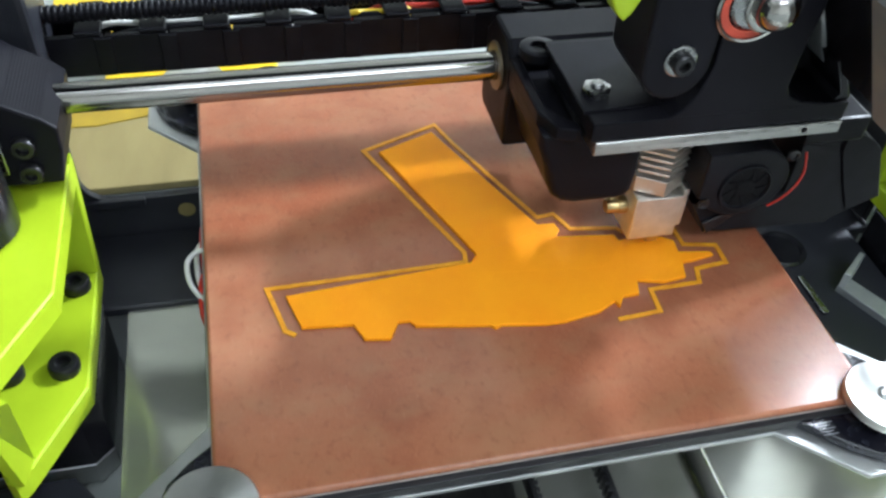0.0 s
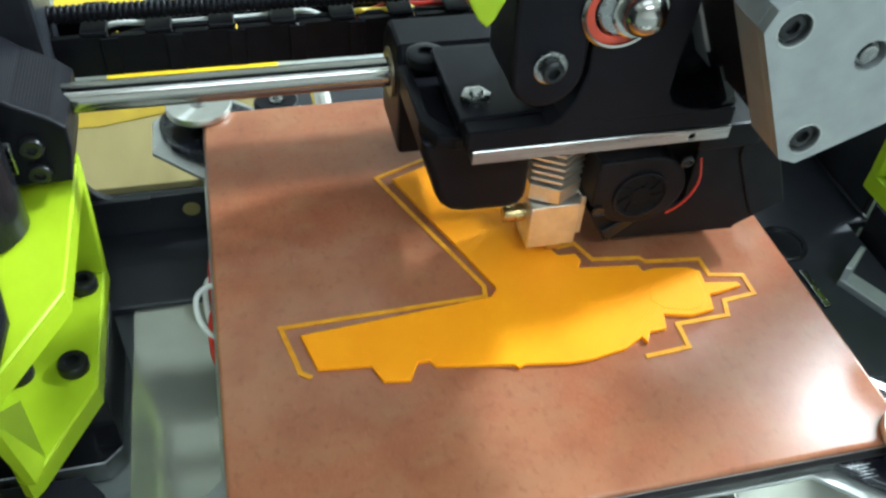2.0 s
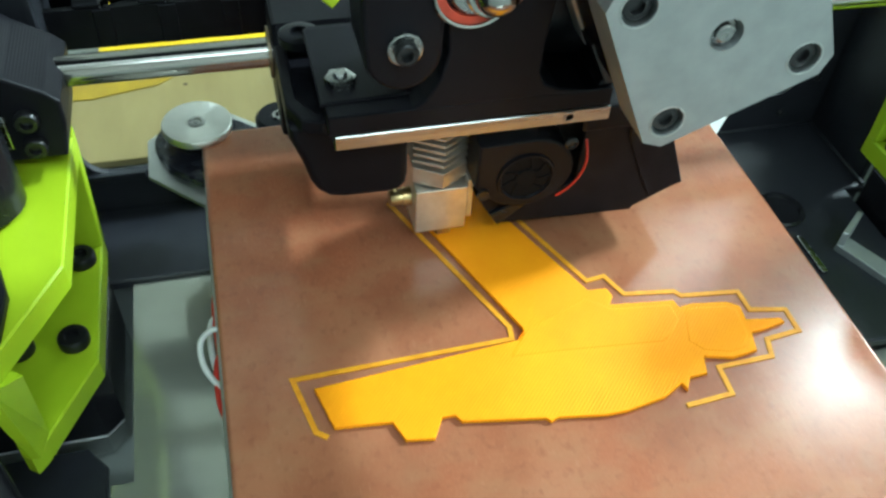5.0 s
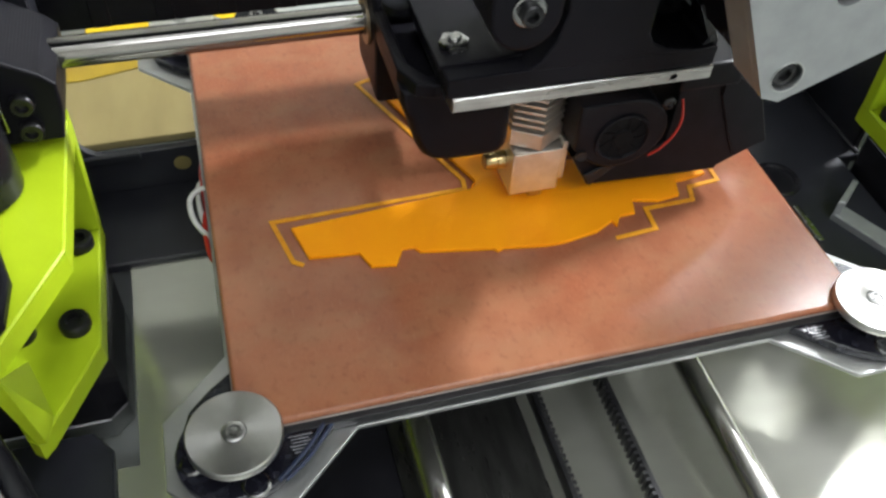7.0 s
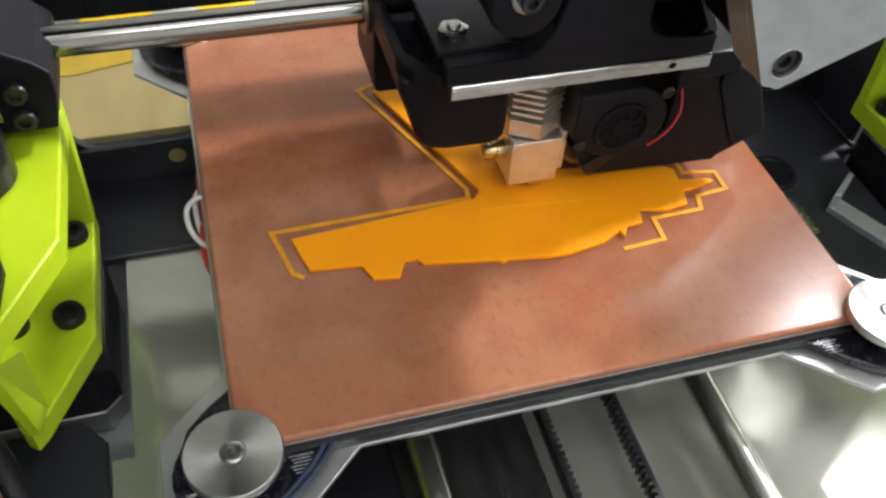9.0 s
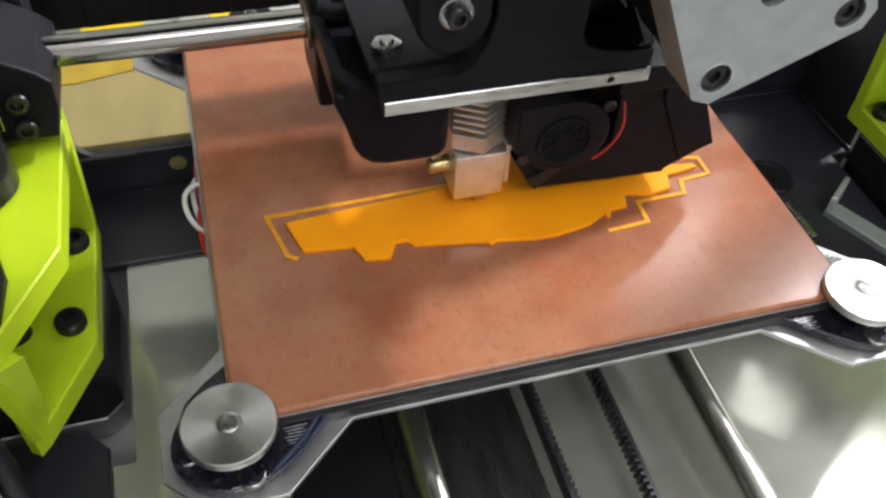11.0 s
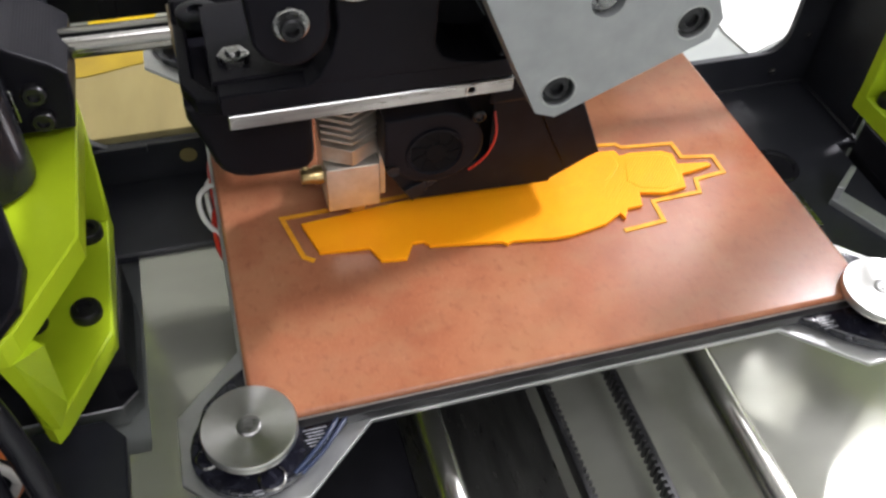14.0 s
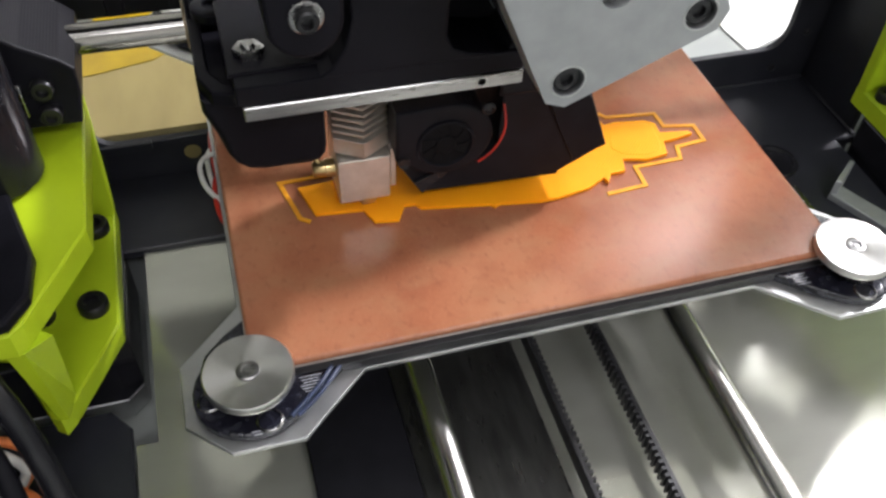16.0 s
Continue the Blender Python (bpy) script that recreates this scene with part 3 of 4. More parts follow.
# ---- heated bed, slides to and fro ----
def build_bed():
    b = holder("heated_bed", "heated printer bed with a reddish amber print sheet on glass", "printer bed")
    quarter = [(99.5, 71), (99.5, 88.5), (89.5, 98.2), (72.5, 98.4), (55, 82.6)]
    out = []
    for sx, sy, rev in ((1, 1, 0), (-1, 1, 1), (-1, -1, 0), (1, -1, 1)):
        q = [(sx * x, sy * y) for x, y in ([(83.5, 55)] + quarter)]
        out += q[::-1] if rev else q
    bm = bm_new()
    prism(bm, out, "z", -8.4, -7, 0.25)
    part("mounting_plate", bm, ALU_PLATE, b, "bare aluminium mounting plate with four corner tabs")
    bm = bm_new()
    box(bm, -82.6, 82.6, -82.2, 81, -6.9, -3.7, 0.3)
    part("heater_mat", bm, MAT_BLACK, b)
    bm = bm_new()
    box(bm, -82.7, 82.9, -80.7, 81, -3.6, -2.5, 0.3)
    part("glass_plate", bm, GLASS, b)
    bm = bm_new()
    box(bm, -82.3, 81.3, -81.2, 80.8, -2.4, 0, 1.1, 3)
    part("print_sheet", bm, SHEET, b, "glossy reddish amber print sheet with fine scratches")
    for sx in (-1, 1):
        for sy in (-1, 1):
            bm = bm_new()
            rim = [(82.7, 62), (88, 66), (93, 71)] + [(83 + 14 * math.cos(radians(a)), 83 + 13.4 * math.sin(radians(a))) for a in range(-35, 126, 14)] + [(70, 90.5), (64, 85), (60, 81.6), (80, 81.2), (82.6, 81.2)]
            prism(bm, [(sx * x, sy * y) for x, y in rim], "z", -6.9, -4.2, 0.5)
            part("corner_pad", bm, PAD, b, "glossy black rubber corner pad")
            bm = bm_new()
            lathe(bm, (sx * 84.5, sy * 84.5, -4.2), (0, 0, 1), [(3.5, 0), (3.5, 4.3)], 20)
            part("spacer", bm, ALU, b)
            bm = bm_new()
            lathe(bm, (sx * 83, sy * 83, 0.2), (0, 0, 1), [(10.4, 0), (10.8, 0.3), (10.8, 2.2), (10.5, 2.6), (2.9, 2.6), (2.7, 2.2)], 64)
            w = part("washer", bm, TURNED, b, "large turned aluminium washer")
            bm = bm_new()
            lathe(bm, (sx * 83, sy * 83, 2.3), (0, 0, 1), [(2.7, 0), (2.7, 0.55), (2.4, 0.75), (1.6, 0.75), (1.4, 0.3), (0.9, 0.3), (0.8, 0.6), (0.3, 0.65)], 24)
            part("screw", bm, ALU, w)
    for mat, pts in ((WHITE, [(-79, 5, -6.5), (-84, 6.5, -6.5), (-87.6, 4, -8), (-87.4, -2, -10), (-84.5, -7, -12), (-79, -12, -14)]),
                     (WHITE, [(-80, 17, -11), (-84.6, 13, -11), (-85.4, 5, -11.5), (-84, -4, -12.5), (-79, -10, -15)]),
                     (RED, [(-79, 4, -9.5), (-83.6, 0, -10.5), (-84.6, -8, -12.5), (-83.4, -16, -14), (-78, -24, -15)]),
                     (RED, [(-79, 28, -10), (-83, 22, -10.5), (-83.6, 10, -11), (-82.5, 0, -12.5), (-77, -8, -14)])):
        bm = bm_new()
        tube(bm, pts, 0.8)
        part("wire", bm, mat, b)
    bm = bm_new()
    tube(bm, [(-75, -93.5, -4), (-70, -89.5, -3.6), (-66, -85.5, -3.7), (-62, -80, -4.5)], 0.6)
    part("lead", bm, BLUE_TAPE, b, "dark blue wire on the corner pad")
    bm = bm_new()
    tube(bm, [(-73.5, -93.8, -4), (-68.6, -90.3, -3.7), (-64.4, -86, -3.7), (-60.4, -81, -4.5)], 0.55)
    part("lead", bm, BLUE_TAPE, b, "dark blue wire on the corner pad")
    for x, y, r in ((-80, -93.3, 3.1), (-93.2, -85, 2.6), (82, -93.6, 3)):
        bm = bm_new()
        lathe(bm, (x, y, -4.3), (0, 0, 1), [(r, 0), (r, 0.4), (r * 0.86, 0.6), (r * 0.8, 0.3)], 28)
        part("rivet", bm, PAD, b)
        bm = bm_new()
        lathe(bm, (x, y, -4.2), (0, 0, 1), [(r * 1.08, 0), (r * 1.02, 0.35), (r * 0.92, 0.55), (r * 0.86, 0.1)], 28, caps=False)
        part("rivet_ring", bm, STEEL, b)
    for x, y, n, long in ((-71.5, -83.4, 6, 5.5), (64.5, -83.8, 5, 4.6), (-84.5, -95.6, 2, 3.2), (-92.5, -76, 3, 1.6)):
        for k in range(n):
            bm = bm_new()
            box(bm, x + (k % 3) * 0.4, x + long - (k % 2) * 0.9, y - k * 0.85, y - k * 0.85 + 0.24, -4.19, -4.13)
            part("print_mark", bm, GREY_INK, b)
    bm = bm_new()
    lathe(bm, (-57, 90, -8.9), (0, 0, 1), [(7.6, 0), (8, 0.5), (8, 4.5), (7, 5.6), (3, 5.6), (2.6, 4)], 32)
    part("end_stop", bm, BLACK, b, "black round plastic end stop")
    bm = bm_new()
    lathe(bm, (-57, 90, -4.8), (0, 0, 1), [(2.4, 0), (2.4, 1.8), (1.3, 1.8), (1.2, 0.6)], 20)
    part("screw", bm, STEEL, b)
    for x, s in ((-37.5, 1), (43, -1)):
        bm = bm_new()
        box(bm, x - 9, x + 9, -40, 40, -38, -9, 1.5)
        part("bearing_block", bm, BLACK, b)
    return b


BED = build_bed()


def build_print():
    p = holder("printed_model", "orange plastic aeroplane shape, half printed, stuck to the bed", "printed model")
    outline = [(-26.3, 35), (-7.3, 43), (-3.5, 34), (14.3, -6.3), (19.5, -6.6), (20.2, -9.5), (18.4, -12.2), (35.7, -14.2), (36.3, -16.8),
               (40, -16.2), (49.6, -17.6), (52.6, -19.7), (52, -24.2), (61.3, -25.6), (61.8, -27), (54.5, -28.3), (51.5, -28.4), (50, -34),
               (43, -35), (35.6, -33), (34.2, -38), (29.5, -38.2), (27.2, -41.8), (26.5, -39.5), (21, -42.4), (10.4, -44.2), (5, -44.2),
               (-6.5, -42.4), (-8.4, -43.2), (-9.5, -42), (-29, -38.8), (-30.3, -36.8), (-33.3, -36.7), (-36.2, -41.9), (-42.9, -40.9),
               (-45, -35.6), (-58.3, -34.3), (-61.3, -22.6), (-7.6, -18.4), (-6.8, -15.3)]
    bm = bm_new()
    prism(bm, outline, "z", 0.02, 1.3, 0.3, 2)
    part("body", bm, ORANGE, p)
    bm = bm_new()
    prism(bm, [(-14, -24), (1, -24.9), (14.5, -26.2), (27.4, -27.4), (30.6, -25.6), (35, -21), (34.7, -15), (18.6, -13.2), (13, -8.5), (-5.5, -14.5)], "z", 0.2, 1.38, 1.1, 8)
    part("raised_layer", bm, ORANGE, p)
    bm = bm_new()
    prism(bm, [(36.6, -17.6), (40, -17.2), (49.2, -18.5), (51.6, -20.5), (50.8, -28.5), (49, -33.2), (43, -34.1), (36, -32), (33, -28)], "z", 0.2, 1.38, 1.1, 8)
    part("nose_block", bm, ORANGE, p)
    s = holder("skirt_line", "thin orange plastic outline thread laid round the print", "skirt")
    path = [(-60, -35.9), (-62.5, -34), (-66, -18.5), (-10.2, -17.2), (-9.7, -13.4), (-30.9, 37.4), (-5.3, 47.8), (-1.2, 36.5), (15.6, -2.3),
            (20.9, -1.6), (24, -8.8), (37.7, -10.6), (39, -12.4), (55, -14.2), (55.2, -20.7), (64.8, -22.6), (64.7, -29.8), (55, -30.8),
            (53.5, -36), (38.4, -36.4), (38, -44.4), (25.5, -45.3)]
    wide = 0.66
    ways = [Vector((x1 - x0, y1 - y0)).normalized() for (x0, y0), (x1, y1) in zip(path, path[1:])]
    sides = []
    for i, (x, y) in enumerate(path):
        a, b = ways[max(i - 1, 0)], ways[min(i, len(ways) - 1)]
        na, nb = Vector((-a.y, a.x)), Vector((-b.y, b.x))
        m = (na + nb).normalized()
        m *= wide / max(0.35, m.dot(na))
        sides.append(((x + m.x, y + m.y), (x - m.x, y - m.y)))
    for p0, p1 in zip(sides, sides[1:]):
        bm = bm_new()
        prism(bm, [p0[0], p0[1], p1[1], p1[0]], "z", 0.02, 0.32)
        part("thread", bm, SKIRT, s)
    return p, s


PRINT, SKIRT_OB = build_print()


# ---- tool head, slides across ----
def build_head():
    h = holder("tool_head", "black printer tool head with metal hot end, fan and grey motor", "tool head")

    def hp(name, bm, mat, parent=h, label=""):
        return part(name, bm, mat, parent, label)

    ends = []
    # mounting plate
    bm = bm_new()
    box(bm, -57.2, 9.2, -42, -6, 46.8, 50.6, 0.25, 1)
    plate = hp("mounting_plate", bm, ALU, label="bare aluminium mounting plate")
    bm = bm_new()
    lathe(bm, (-1.2, -41.9, 48.7), (0, -1, 0), [(1.7, 0), (1.5, 0.25), (1.0, 0.25), (0.9, 0.1)], 16)
    hp("grub_screw", bm, ALU, plate)
    # carriage body behind and below the plate
    bm = bm_new()
    prism(bm, [(-66.5, 46), (-66.5, 42), (-64, 35), (-62.2, 28), (-60.6, 24.8), (-58, 22.6), (-54, 21.6), (-42, 21.3), (-39.4, 22), (-37.9, 24), (-37.5, 27), (-37.5, 46)], "y", -31, -1, 2.0, 4)
    hp("carriage_body", bm, FILM)
    bm = bm_new()
    prism(bm, [(-66.5, -1), (-66.5, -26), (-63.5, -33), (-59, -34.5), (-57.6, -34.5), (-57.6, -31), (-60, -30), (-63.5, -24), (-63.5, -1)], "z", 45.5, 49.5, 0.6)
    hp("tray_rim", bm, FILM)
    bm = bm_new()
    prism(bm, [(-2, 21), (20, 21), (22, 24), (22, 46), (16, 53), (3, 53), (-2, 48)], "x", -66.5, -30, 1.2)
    hp("bearing_housing", bm, FILM)
    bm = bm_new()
    lathe(bm, (-60, -4, 52), (0, 0, 1), [(5.2, 0), (5.2, 2.2), (4.6, 2.6), (2.4, 2.6), (2.3, 1.4)], 28)
    hp("boss", bm, BLACK)
    bm = bm_new()
    lathe(bm, (-66.8, 9, 41), (-1, 0, 0), [(6.9, 0), (6.9, 0.7), (4.3, 0.7), (4.2, 0.2)], 32)
    hp("bushing", bm, BRONZE, label="pale bronze bushing flange")
    # upper extruder body
    bm = bm_new()
    box(bm, -58.5, 9, -41.7, -4, 50.7, 56.0, 0.5)
    hp("extruder_base", bm, FILM)
    bm = bm_new()
    prism(bm, [(-59.4, -37), (-38, -36), (-33, -30), (-33, -6), (-59.4, -6)], "z", 55.5, 56.6, 0.4)
    hp("nut_pad", bm, FILM)
    bm = bm_new()
    lathe(bm, (-53.7, -29.5, 56.6), (0, 0, 1), [(3.7, 0), (3.7, 1.5), (3.2, 1.8), (1.9, 1.8), (1.9, 0.9)], 6)
    ends.append(hp("nut", bm, STEEL, label="shiny hexagon nut"))
    bm = bm_new()
    lathe(bm, (-53.7, -29.5, 57), (0, 0, 1), [(1.7, 0), (1.7, 1.0), (1.5, 1.2), (1.7, 1.5), (1.5, 1.8), (1.7, 2.1), (1.4, 2.4)], 20)
    ends.append(hp("stud", bm, STEEL))
    bm = bm_new()
    box(bm, -40, -33.5, -34.5, -31, 55.5, 58.2, 1.2)
    hp("lug", bm, FILM)
    bm = bm_new()
    prism(bm, [(-40, 55.5), (5, 55.5), (-5, 57.2), (-8.6, 59), (-10.2, 62), (-10, 70), (-8.6, 82), (-8, 120), (-44, 120), (-38, 90), (-32.4, 80), (-31.8, 70), (-33.5, 63), (-36.5, 58)], "y", -41.7, -14, 0.6)
    hp("extruder_body", bm, FILM)
    bm = bm_new()
    prism(bm, [(9, 54.4), (9.4, 57), (3.5, 68), (1.6, 67), (6.4, 57.4), (4, 54.4)], "y", -40.5, -12, 0.5)
    hp("side_rim", bm, BLACK_GLOSS)
    bm = bm_new()
    turnover = [(-41.9 + 8.6 * math.cos(radians(a)), 71.6 + 9.6 * math.sin(radians(a))) for a in range(200, 351, 15)]
    prism(bm, turnover + [(-33.2, 78), (-32.6, 96), (-34, 125), (-52, 125), (-50.6, 80)], "y", -42.6, -24, 1.0)
    arm = hp("idler_arm", bm, FILM)
    bm = bm_new()
    lathe(bm, (-41.7, -42.6, 72.6), (0, -1, 0), [(3.9, 0), (3.9, 0.6), (3.5, 0.8)], 28)
    hp("washer", bm, STEEL, arm)
    bm = bm_new()
    lathe(bm, (-41.7, -43.2, 72.6), (0, -1, 0), [(2.6, 0), (2.6, 2.0), (2.2, 2.4), (1.4, 2.4), (1.3, 1.0)], 24)
    hp("screw", bm, SCREW, arm, "dark cap screw")
    bm = bm_new()
    prism(bm, [(-9.5, 54), (9, 54), (8.6, 58), (2, 70), (-2, 84), (-9.5, 90)], "y", -26, -8, 1.0)
    hp("side_web", bm, BLACK_GLOSS)
    bm = bm_new()
    lathe(bm, (-27.5, -40, 85.5), (0, -1, 0), [(9.2, 0), (9.2, 3.4), (8.7, 3.8), (8.2, 3.6), (8.2, 2.8)], 48, caps=False)
    rg = hp("tension_ring", bm, CHROME, label="thin chrome ring")
    bm = bm_new()
    lathe(bm, (-27.5, -40, 85.5), (0, -1, 0), [(8.2, 0), (8.2, 3.0), (6.3, 3.2), (6.3, 0.4)], 44, caps=False)
    hp("red_washer", bm, CORAL, rg, "red washer")
    bm = bm_new()
    lathe(bm, (-26.6, -40, 85.2), (0, -1, 0), [(6.2, 0), (6.2, 2.6), (5.6, 3.0)], 36)
    hp("bearing", bm, STEEL, rg)
    bm = bm_new()
    lathe(bm, (-23.2, -42.4, 84.8), (0, -1, 0), [(6.4, 0), (6.4, 1.0), (5.9, 1.3)], 40)
    nutw = hp("nut_washer", bm, CHROME)
    bm = bm_new()
    lathe(bm, (-23.4, -43.6, 85.2), (0, -1, 0), [(5.0, 0), (5.0, 1.6), (4.7, 2.8), (4.0, 4.0), (2.8, 5.0), (1.4, 5.5), (0.3, 5.6)], 36)
    hp("dome_nut", bm, CHROME, nutw, "polished steel dome nut")
    bm = bm_new()
    prism(bm, [(-63, 94), (-60.8, 88.8), (-58, 83.5), (-56, 81.6), (-54.4, 83.3), (-52, 88.3), (-51.2, 95), (-52, 112), (-63, 112)], "y", -40, -34, 0.6)
    hp("latch", bm, LIME, label="lime green printed latch")

    # hot end
    hot = (-28.3, -23.5)
    bm = bm_new()
    lathe(bm, (hot[0], hot[1], 20.7), (0, 0, 1), [(2.6, 0), (2.6, 26)], 20)
    core = hp("heat_sink", bm, NICKEL, label="finned nickel-plated heat sink")
    for i in range(9):
        z = 21.3 if i == 0 else 25.9 + i * 2.2
        bm = bm_new()
        hexa = [(hot[0] + 8.4 * math.sin(radians(60 * k + 180)), hot[1] + 8.4 * math.cos(radians(60 * k + 180))) for k in range(6)]
        prism(bm, hexa, "z", z, z + (5.0 if i == 0 else 0.8), 0.1, 1)
        hp("fin", bm, NICKEL, core)
    bm = bm_new()
    box(bm, -35.4, -21.2, -31.4, -15.5, 5.6, 20.6, 0.5)
    blk = hp("heater_block", bm, NICKEL, label="nickel-plated heater block")
    bm = bm_new()
    box(bm, -21.0, -19.4, -30.5, -16.5, 8.5, 22, 0.3)
    hp("clamp_plate", bm, NICKEL, blk)
    bm = bm_new()
    lathe(bm, (-35.3, -25, 14), (-1, 0, 0), [(2.6, 0), (2.6, 2.5), (2.2, 2.6), (2.2, 5.6), (1.9, 6)], 20)
    hp("heater_cartridge", bm, BRASS, blk, "brass-coloured heater cartridge")
    bm = bm_new()
    tube(bm, [(-39, -25, 15), (-41, -22, 19), (-40, -16, 25), (-38, -12, 32)], 0.8)
    hp("lead", bm, BRASS, blk)
    bm = bm_new()
    lathe(bm, (-27.3, -28.2, 5.7), (0, 0, -1), [(3.4, 0), (3.4, 1.7), (2.2, 2.6), (0.8, 3.75)], 6)
    hp("nozzle", bm, BRASS, blk)

    # blower and duct
    fan = (-7.5, 27.5)
    bm = bm_new()
    pts = [(fan[0] + 12.6 * math.cos(radians(a)), fan[1] + 11.4 * math.sin(radians(a))) for a in range(-150, 95, 12)] + [(-21, 38.5), (-21, 24)]
    prism(bm, pts, "y", -37, -22, 0.8)
    blower = hp("blower_fan", bm, BLACK, label="small black blower fan")
    bm = bm_new()
    lathe(bm, (fan[0] - 0.3, -37.0, fan[1] - 1), (0, -1, 0), [(7.9, 0), (7.7, 0.7), (7.0, 0.8), (6.7, 0.3), (6.6, 0.05)], 36, caps=False)
    hp("inlet_ring", bm, BLACK, blower)
    bm = bm_new()
    lathe(bm, (fan[0] - 0.3, -37.02, fan[1] - 1), (0, -1, 0), [(6.7, 0), (6.6, 0.05)], 36)
    hp("inlet", bm, INLET, blower)
    bm = bm_new()
    lathe(bm, (fan[0] - 0.3, -37.1, fan[1] - 1), (0, -1, 0), [(3.0, 0), (2.9, 0.35), (2.4, 0.5)], 24)
    hp("hub", bm, INLET, blower)
    for k in range(9):
        bm = bm_new()
        prism(bm, [(2.2, -0.3), (4.4, 0.5), (6.5, 2.2), (6.4, 2.9), (4.2, 1.2), (2.2, 0.5)], "y", -37.4, -37.1)
        bmesh.ops.transform(bm, matrix=Matrix.Translation((fan[0] - 0.3, 0, fan[1] - 1)) @ Matrix.Rotation(radians(40 * k + 20), 4, "Y"), verts=bm.verts)
        hp("blade", bm, INLET, blower)
    bm = bm_new()
    tube(bm, [(7.4, -36.6, 36.5), (7.8, -38.2, 31), (6.6, -38.4, 26), (4.2, -37.9, 21.6), (1.6, -37.0, 18.6)], 0.33)
    hp("red_lead", bm, RED, blower, "thin red wire")
    bm = bm_new()
    prism(bm, [(-20, 19.5), (-13.4, 7.8), (27, 5.8), (27.5, 7), (41, 14.4), (33.5, 33), (22, 42), (8, 46), (8, 20), (-4, 14)], "y", -34, -4, 0.5)
    hp("air_duct", bm, BLACK)
    bm = bm_new()
    prism(bm, [(20.4, 42), (20.4, 34), (26.6, 20), (31, 11.2), (40.4, 15), (33.2, 32.6), (30, 36)], "y", -34.9, -34.1, 0.2, 1)
    hp("duct_flap", bm, BLACK)
    bm = bm_new()
    prism(bm, [(-15.6, 12.6), (-13.2, 8.4), (-4, 16.4), (-5.4, 17.2)], "y", -35.2, -34.1, 0.2, 1)
    hp("duct_lip", bm, BLACK_GLOSS)
    bm = bm_new()
    box(bm, 6, 24, -36, -6, 38, 46, 1.0)
    hp("duct_mount", bm, BLACK)
    bm = bm_new()
    lathe(bm, (3, -37, 36.5), (0, -1, 0), [(1.8, 0), (1.8, 0.8), (1.2, 1.2), (0.8, 0.6)], 18)
    hp("fan_screw", bm, SCREW, blower)
    bm = bm_new()
    lathe(bm, (-19, -37, 22.5), (0, -1, 0), [(1.6, 0), (1.6, 0.8), (0.8, 0.6)], 18)
    hp("fan_screw", bm, SCREW, blower)

    # drive motor, turned a quarter of a right angle
    turn = Matrix.Translation((15, 0, 86.2)) @ Matrix.Rotation(radians(-24.5), 4, "Y")

    def block(bm, half, cut, y0, y1, bev):
        pts = [(half, -half + cut), (half, half - cut), (half - cut, half), (-half + cut, half), (-half, half - cut), (-half, -half + cut), (-half + cut, -half), (half - cut, -half)]
        prism(bm, pts, "y", y0, y1, bev)
        bmesh.ops.transform(bm, matrix=turn, verts=bm.verts)

    bm = bm_new()
    block(bm, 20.8, 3.4, -66, -56, 0.3)
    motor = hp("motor_cap", bm, CAST, label="grey cast metal motor end cap")
    spots = [(14.8, 14.8), (14.8, -14.8), (-14.8, 14.8), (-14.8, -14.8), (0, 0)]
    bm = bm_new()
    loops = [[(20.8, -17.4), (20.8, 17.4), (17.4, 20.8), (-17.4, 20.8), (-20.8, 17.4), (-20.8, -17.4), (-17.4, -20.8), (17.4, -20.8)]]
    loops += [[(x + 3.5 * math.cos(a), z + 3.5 * math.sin(a)) for a in [6.28318 * k / 24 for k in range(24)]] for x, z in spots]
    edges = []
    for lp in loops:
        vs = [bm.verts.new((x, -68.6, z)) for x, z in lp]
        edges += [bm.edges.new((vs[k], vs[(k + 1) % len(vs)])) for k in range(len(vs))]
    bmesh.ops.triangle_fill(bm, use_beauty=True, edges=edges)
    g = bmesh.ops.extrude_face_region(bm, geom=list(bm.faces))
    bmesh.ops.translate(bm, verts=[v for v in g["geom"] if isinstance(v, bmesh.types.BMVert)], vec=(0, 2.5, 0))
    bmesh.ops.recalc_face_normals(bm, faces=bm.faces)
    bmesh.ops.transform(bm, matrix=turn, verts=bm.verts)
    hp("face_plate", bm, CAST, motor)
    bm = bm_new()
    block(bm, 19.6, 4.4, -55.9, -34, 0.5)
    hp("motor_core", bm, BLACK_GLOSS)
    bm = bm_new()
    block(bm, 20.2, 3.6, -33.9, -22, 0.7)
    hp("motor_front", bm, CAST)
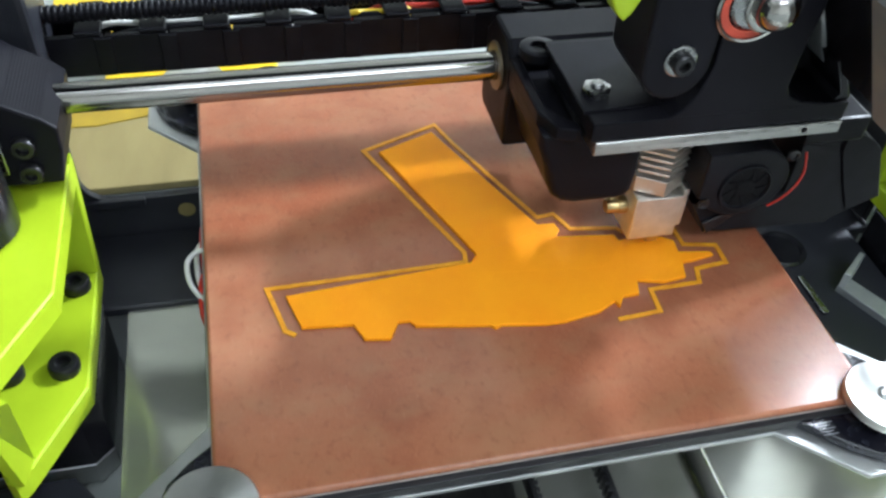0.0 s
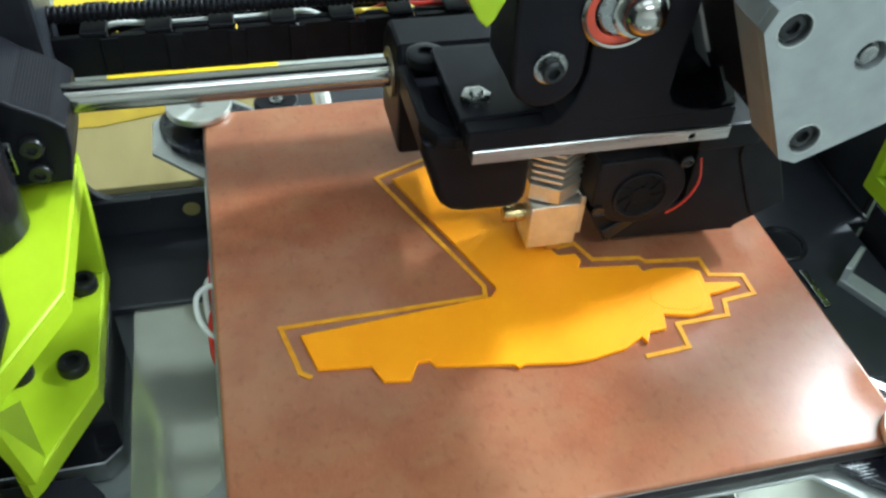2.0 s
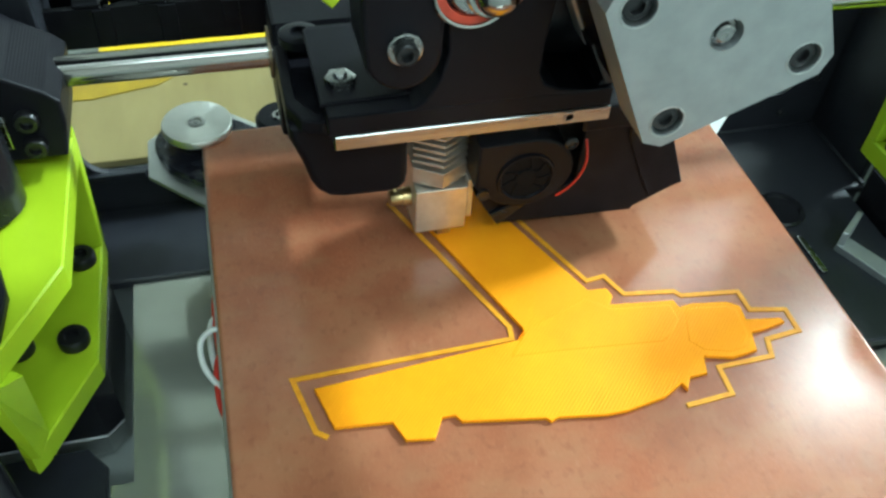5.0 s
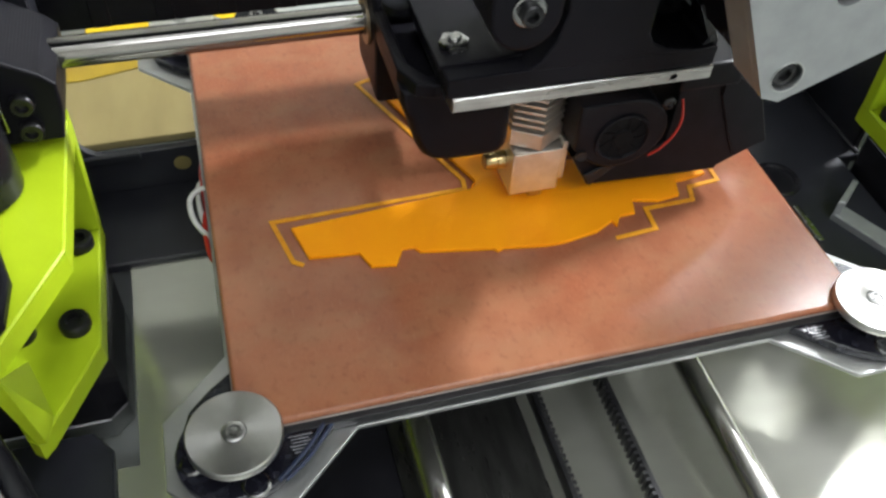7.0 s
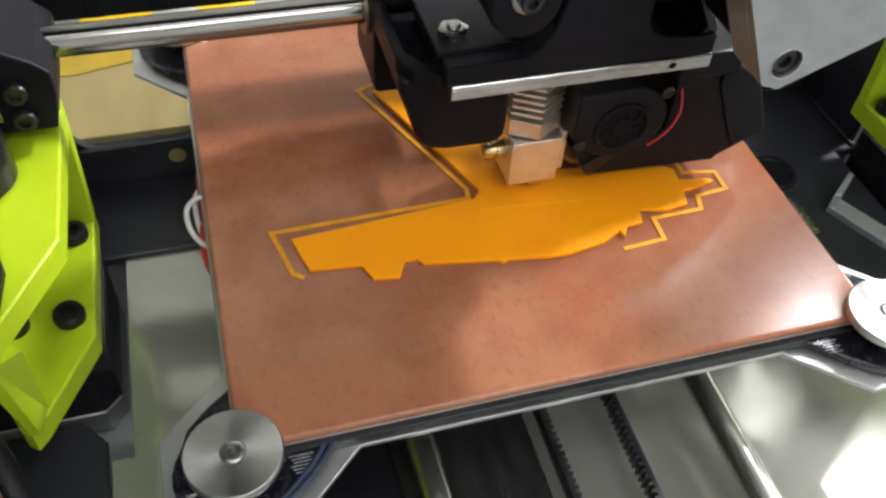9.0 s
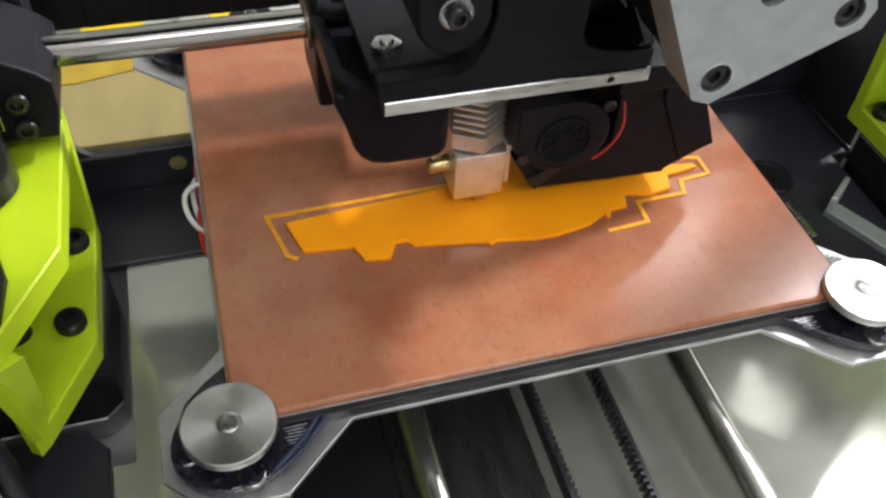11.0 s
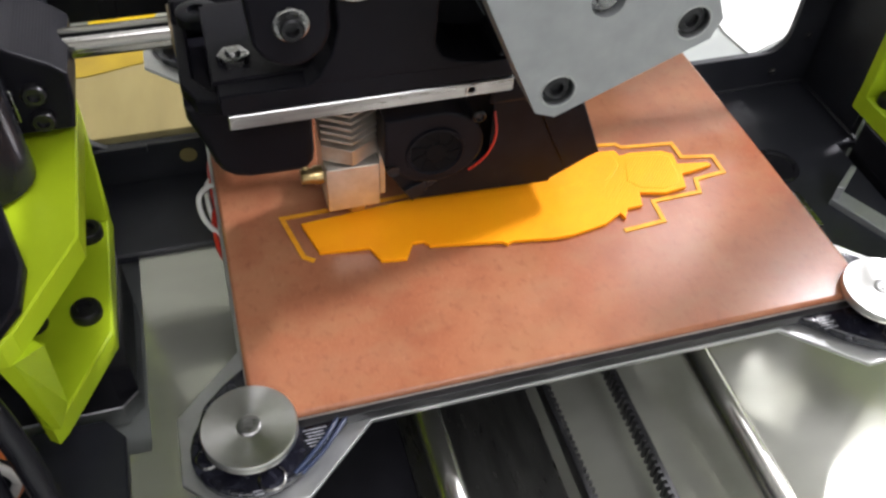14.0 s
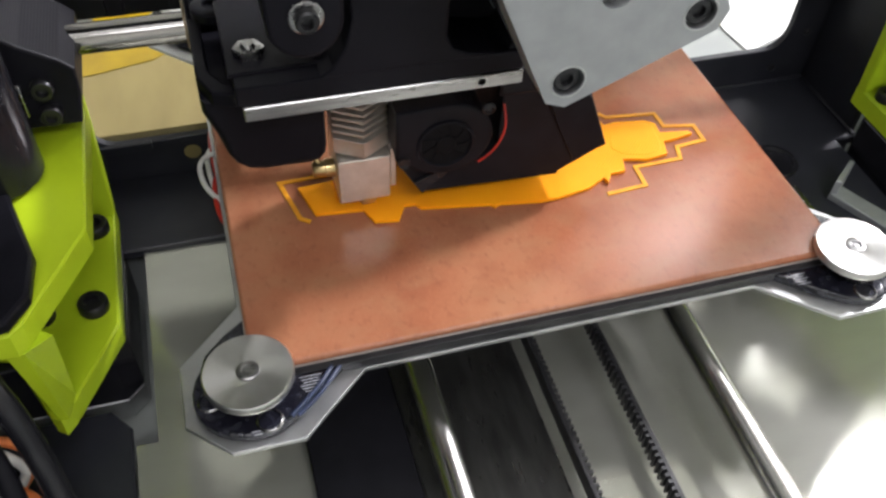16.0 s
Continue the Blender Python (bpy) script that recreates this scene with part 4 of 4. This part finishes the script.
    for x, z in spots[:4]:
        p = turn @ Vector((x, -66.0, z))
        bm = bm_new()
        lathe(bm, p, (0, -1, 0), [(2.8, 0), (2.9, 0.3), (2.9, 1.5), (2.5, 1.8), (1.5, 1.8), (1.4, 0.8)], 20)
        hp("bolt", bm, SCREW, motor, "black socket bolt")
        bm = bm_new()
        lathe(bm, p, (0, -1, 0), [(3.95, 2.5), (3.85, 2.75), (3.55, 2.7), (3.45, 1.9), (3.4, -0.1)], 28, caps=False)
        hp("bolt_seat", bm, ALU_PLATE, motor)
    bm = bm_new()
    lathe(bm, turn @ Vector((0, -66.0, 0)), (0, -1, 0), [(3.0, 0), (3.0, 0.8), (2.0, 1.0), (2.0, 2.1), (1.5, 2.3)], 24)
    hp("shaft_end", bm, STEEL, motor, "steel shaft end")
    return h


HEAD = build_head()


# ---- what moves ----
def motions():
    bed = [(0, -9.80), (0.5, -12.35), (1, -14.93), (1.5, -19.67), (2, -24.87), (2.5, -37.76), (3, -50.86), (3.5, -63.77), (4, -68.93),
            (4.5, -63.22), (5, -50.51), (5.2, -45.47), (7.3, -1.51), (7.5, -1.36), (8, 0.38), (8.5, -0.40), (9, -11.22), (9.2, -12.37),
            (11.3, -0.74), (11.5, -0.14), (12, -0.15), (12.5, 0.00), (13, -8.47), (13.5, -7.86), (14, -6.95), (14.5, -6.05), (15, -0.57),
            (15.5, 4.41), (16, 5.27)]
    head = [(0, 71.29), (0.5, 62.60), (1, 51.92), (1.5, 47.10), (2, 39.31), (2.5, 34.12), (3, 28.68), (3.5, 23.26), (4, 15.03),
            (4.5, 2.51), (5, 7.83), (5.2, 10.16), (7.3, 44.66), (7.5, 50.15), (8, 45.01), (8.5, 30.89), (9, 35.23), (9.2, 39.43),
            (11.3, 12.03), (11.5, 7.46), (12, 6.17), (12.5, 0.00), (13, 5.79), (13.5, -6.34), (14, -18.21), (14.5, -30.24), (15, -31.51),
            (15.5, -28.40), (16, -16.07)]
    for ob in (BED, PRINT, SKIRT_OB):
        walk(ob, [(t, pose(0, y * MM, 0)) for t, y in bed])
    walk(HEAD, [(t, pose(x * MM, 0, 0)) for t, x in head])


motions()
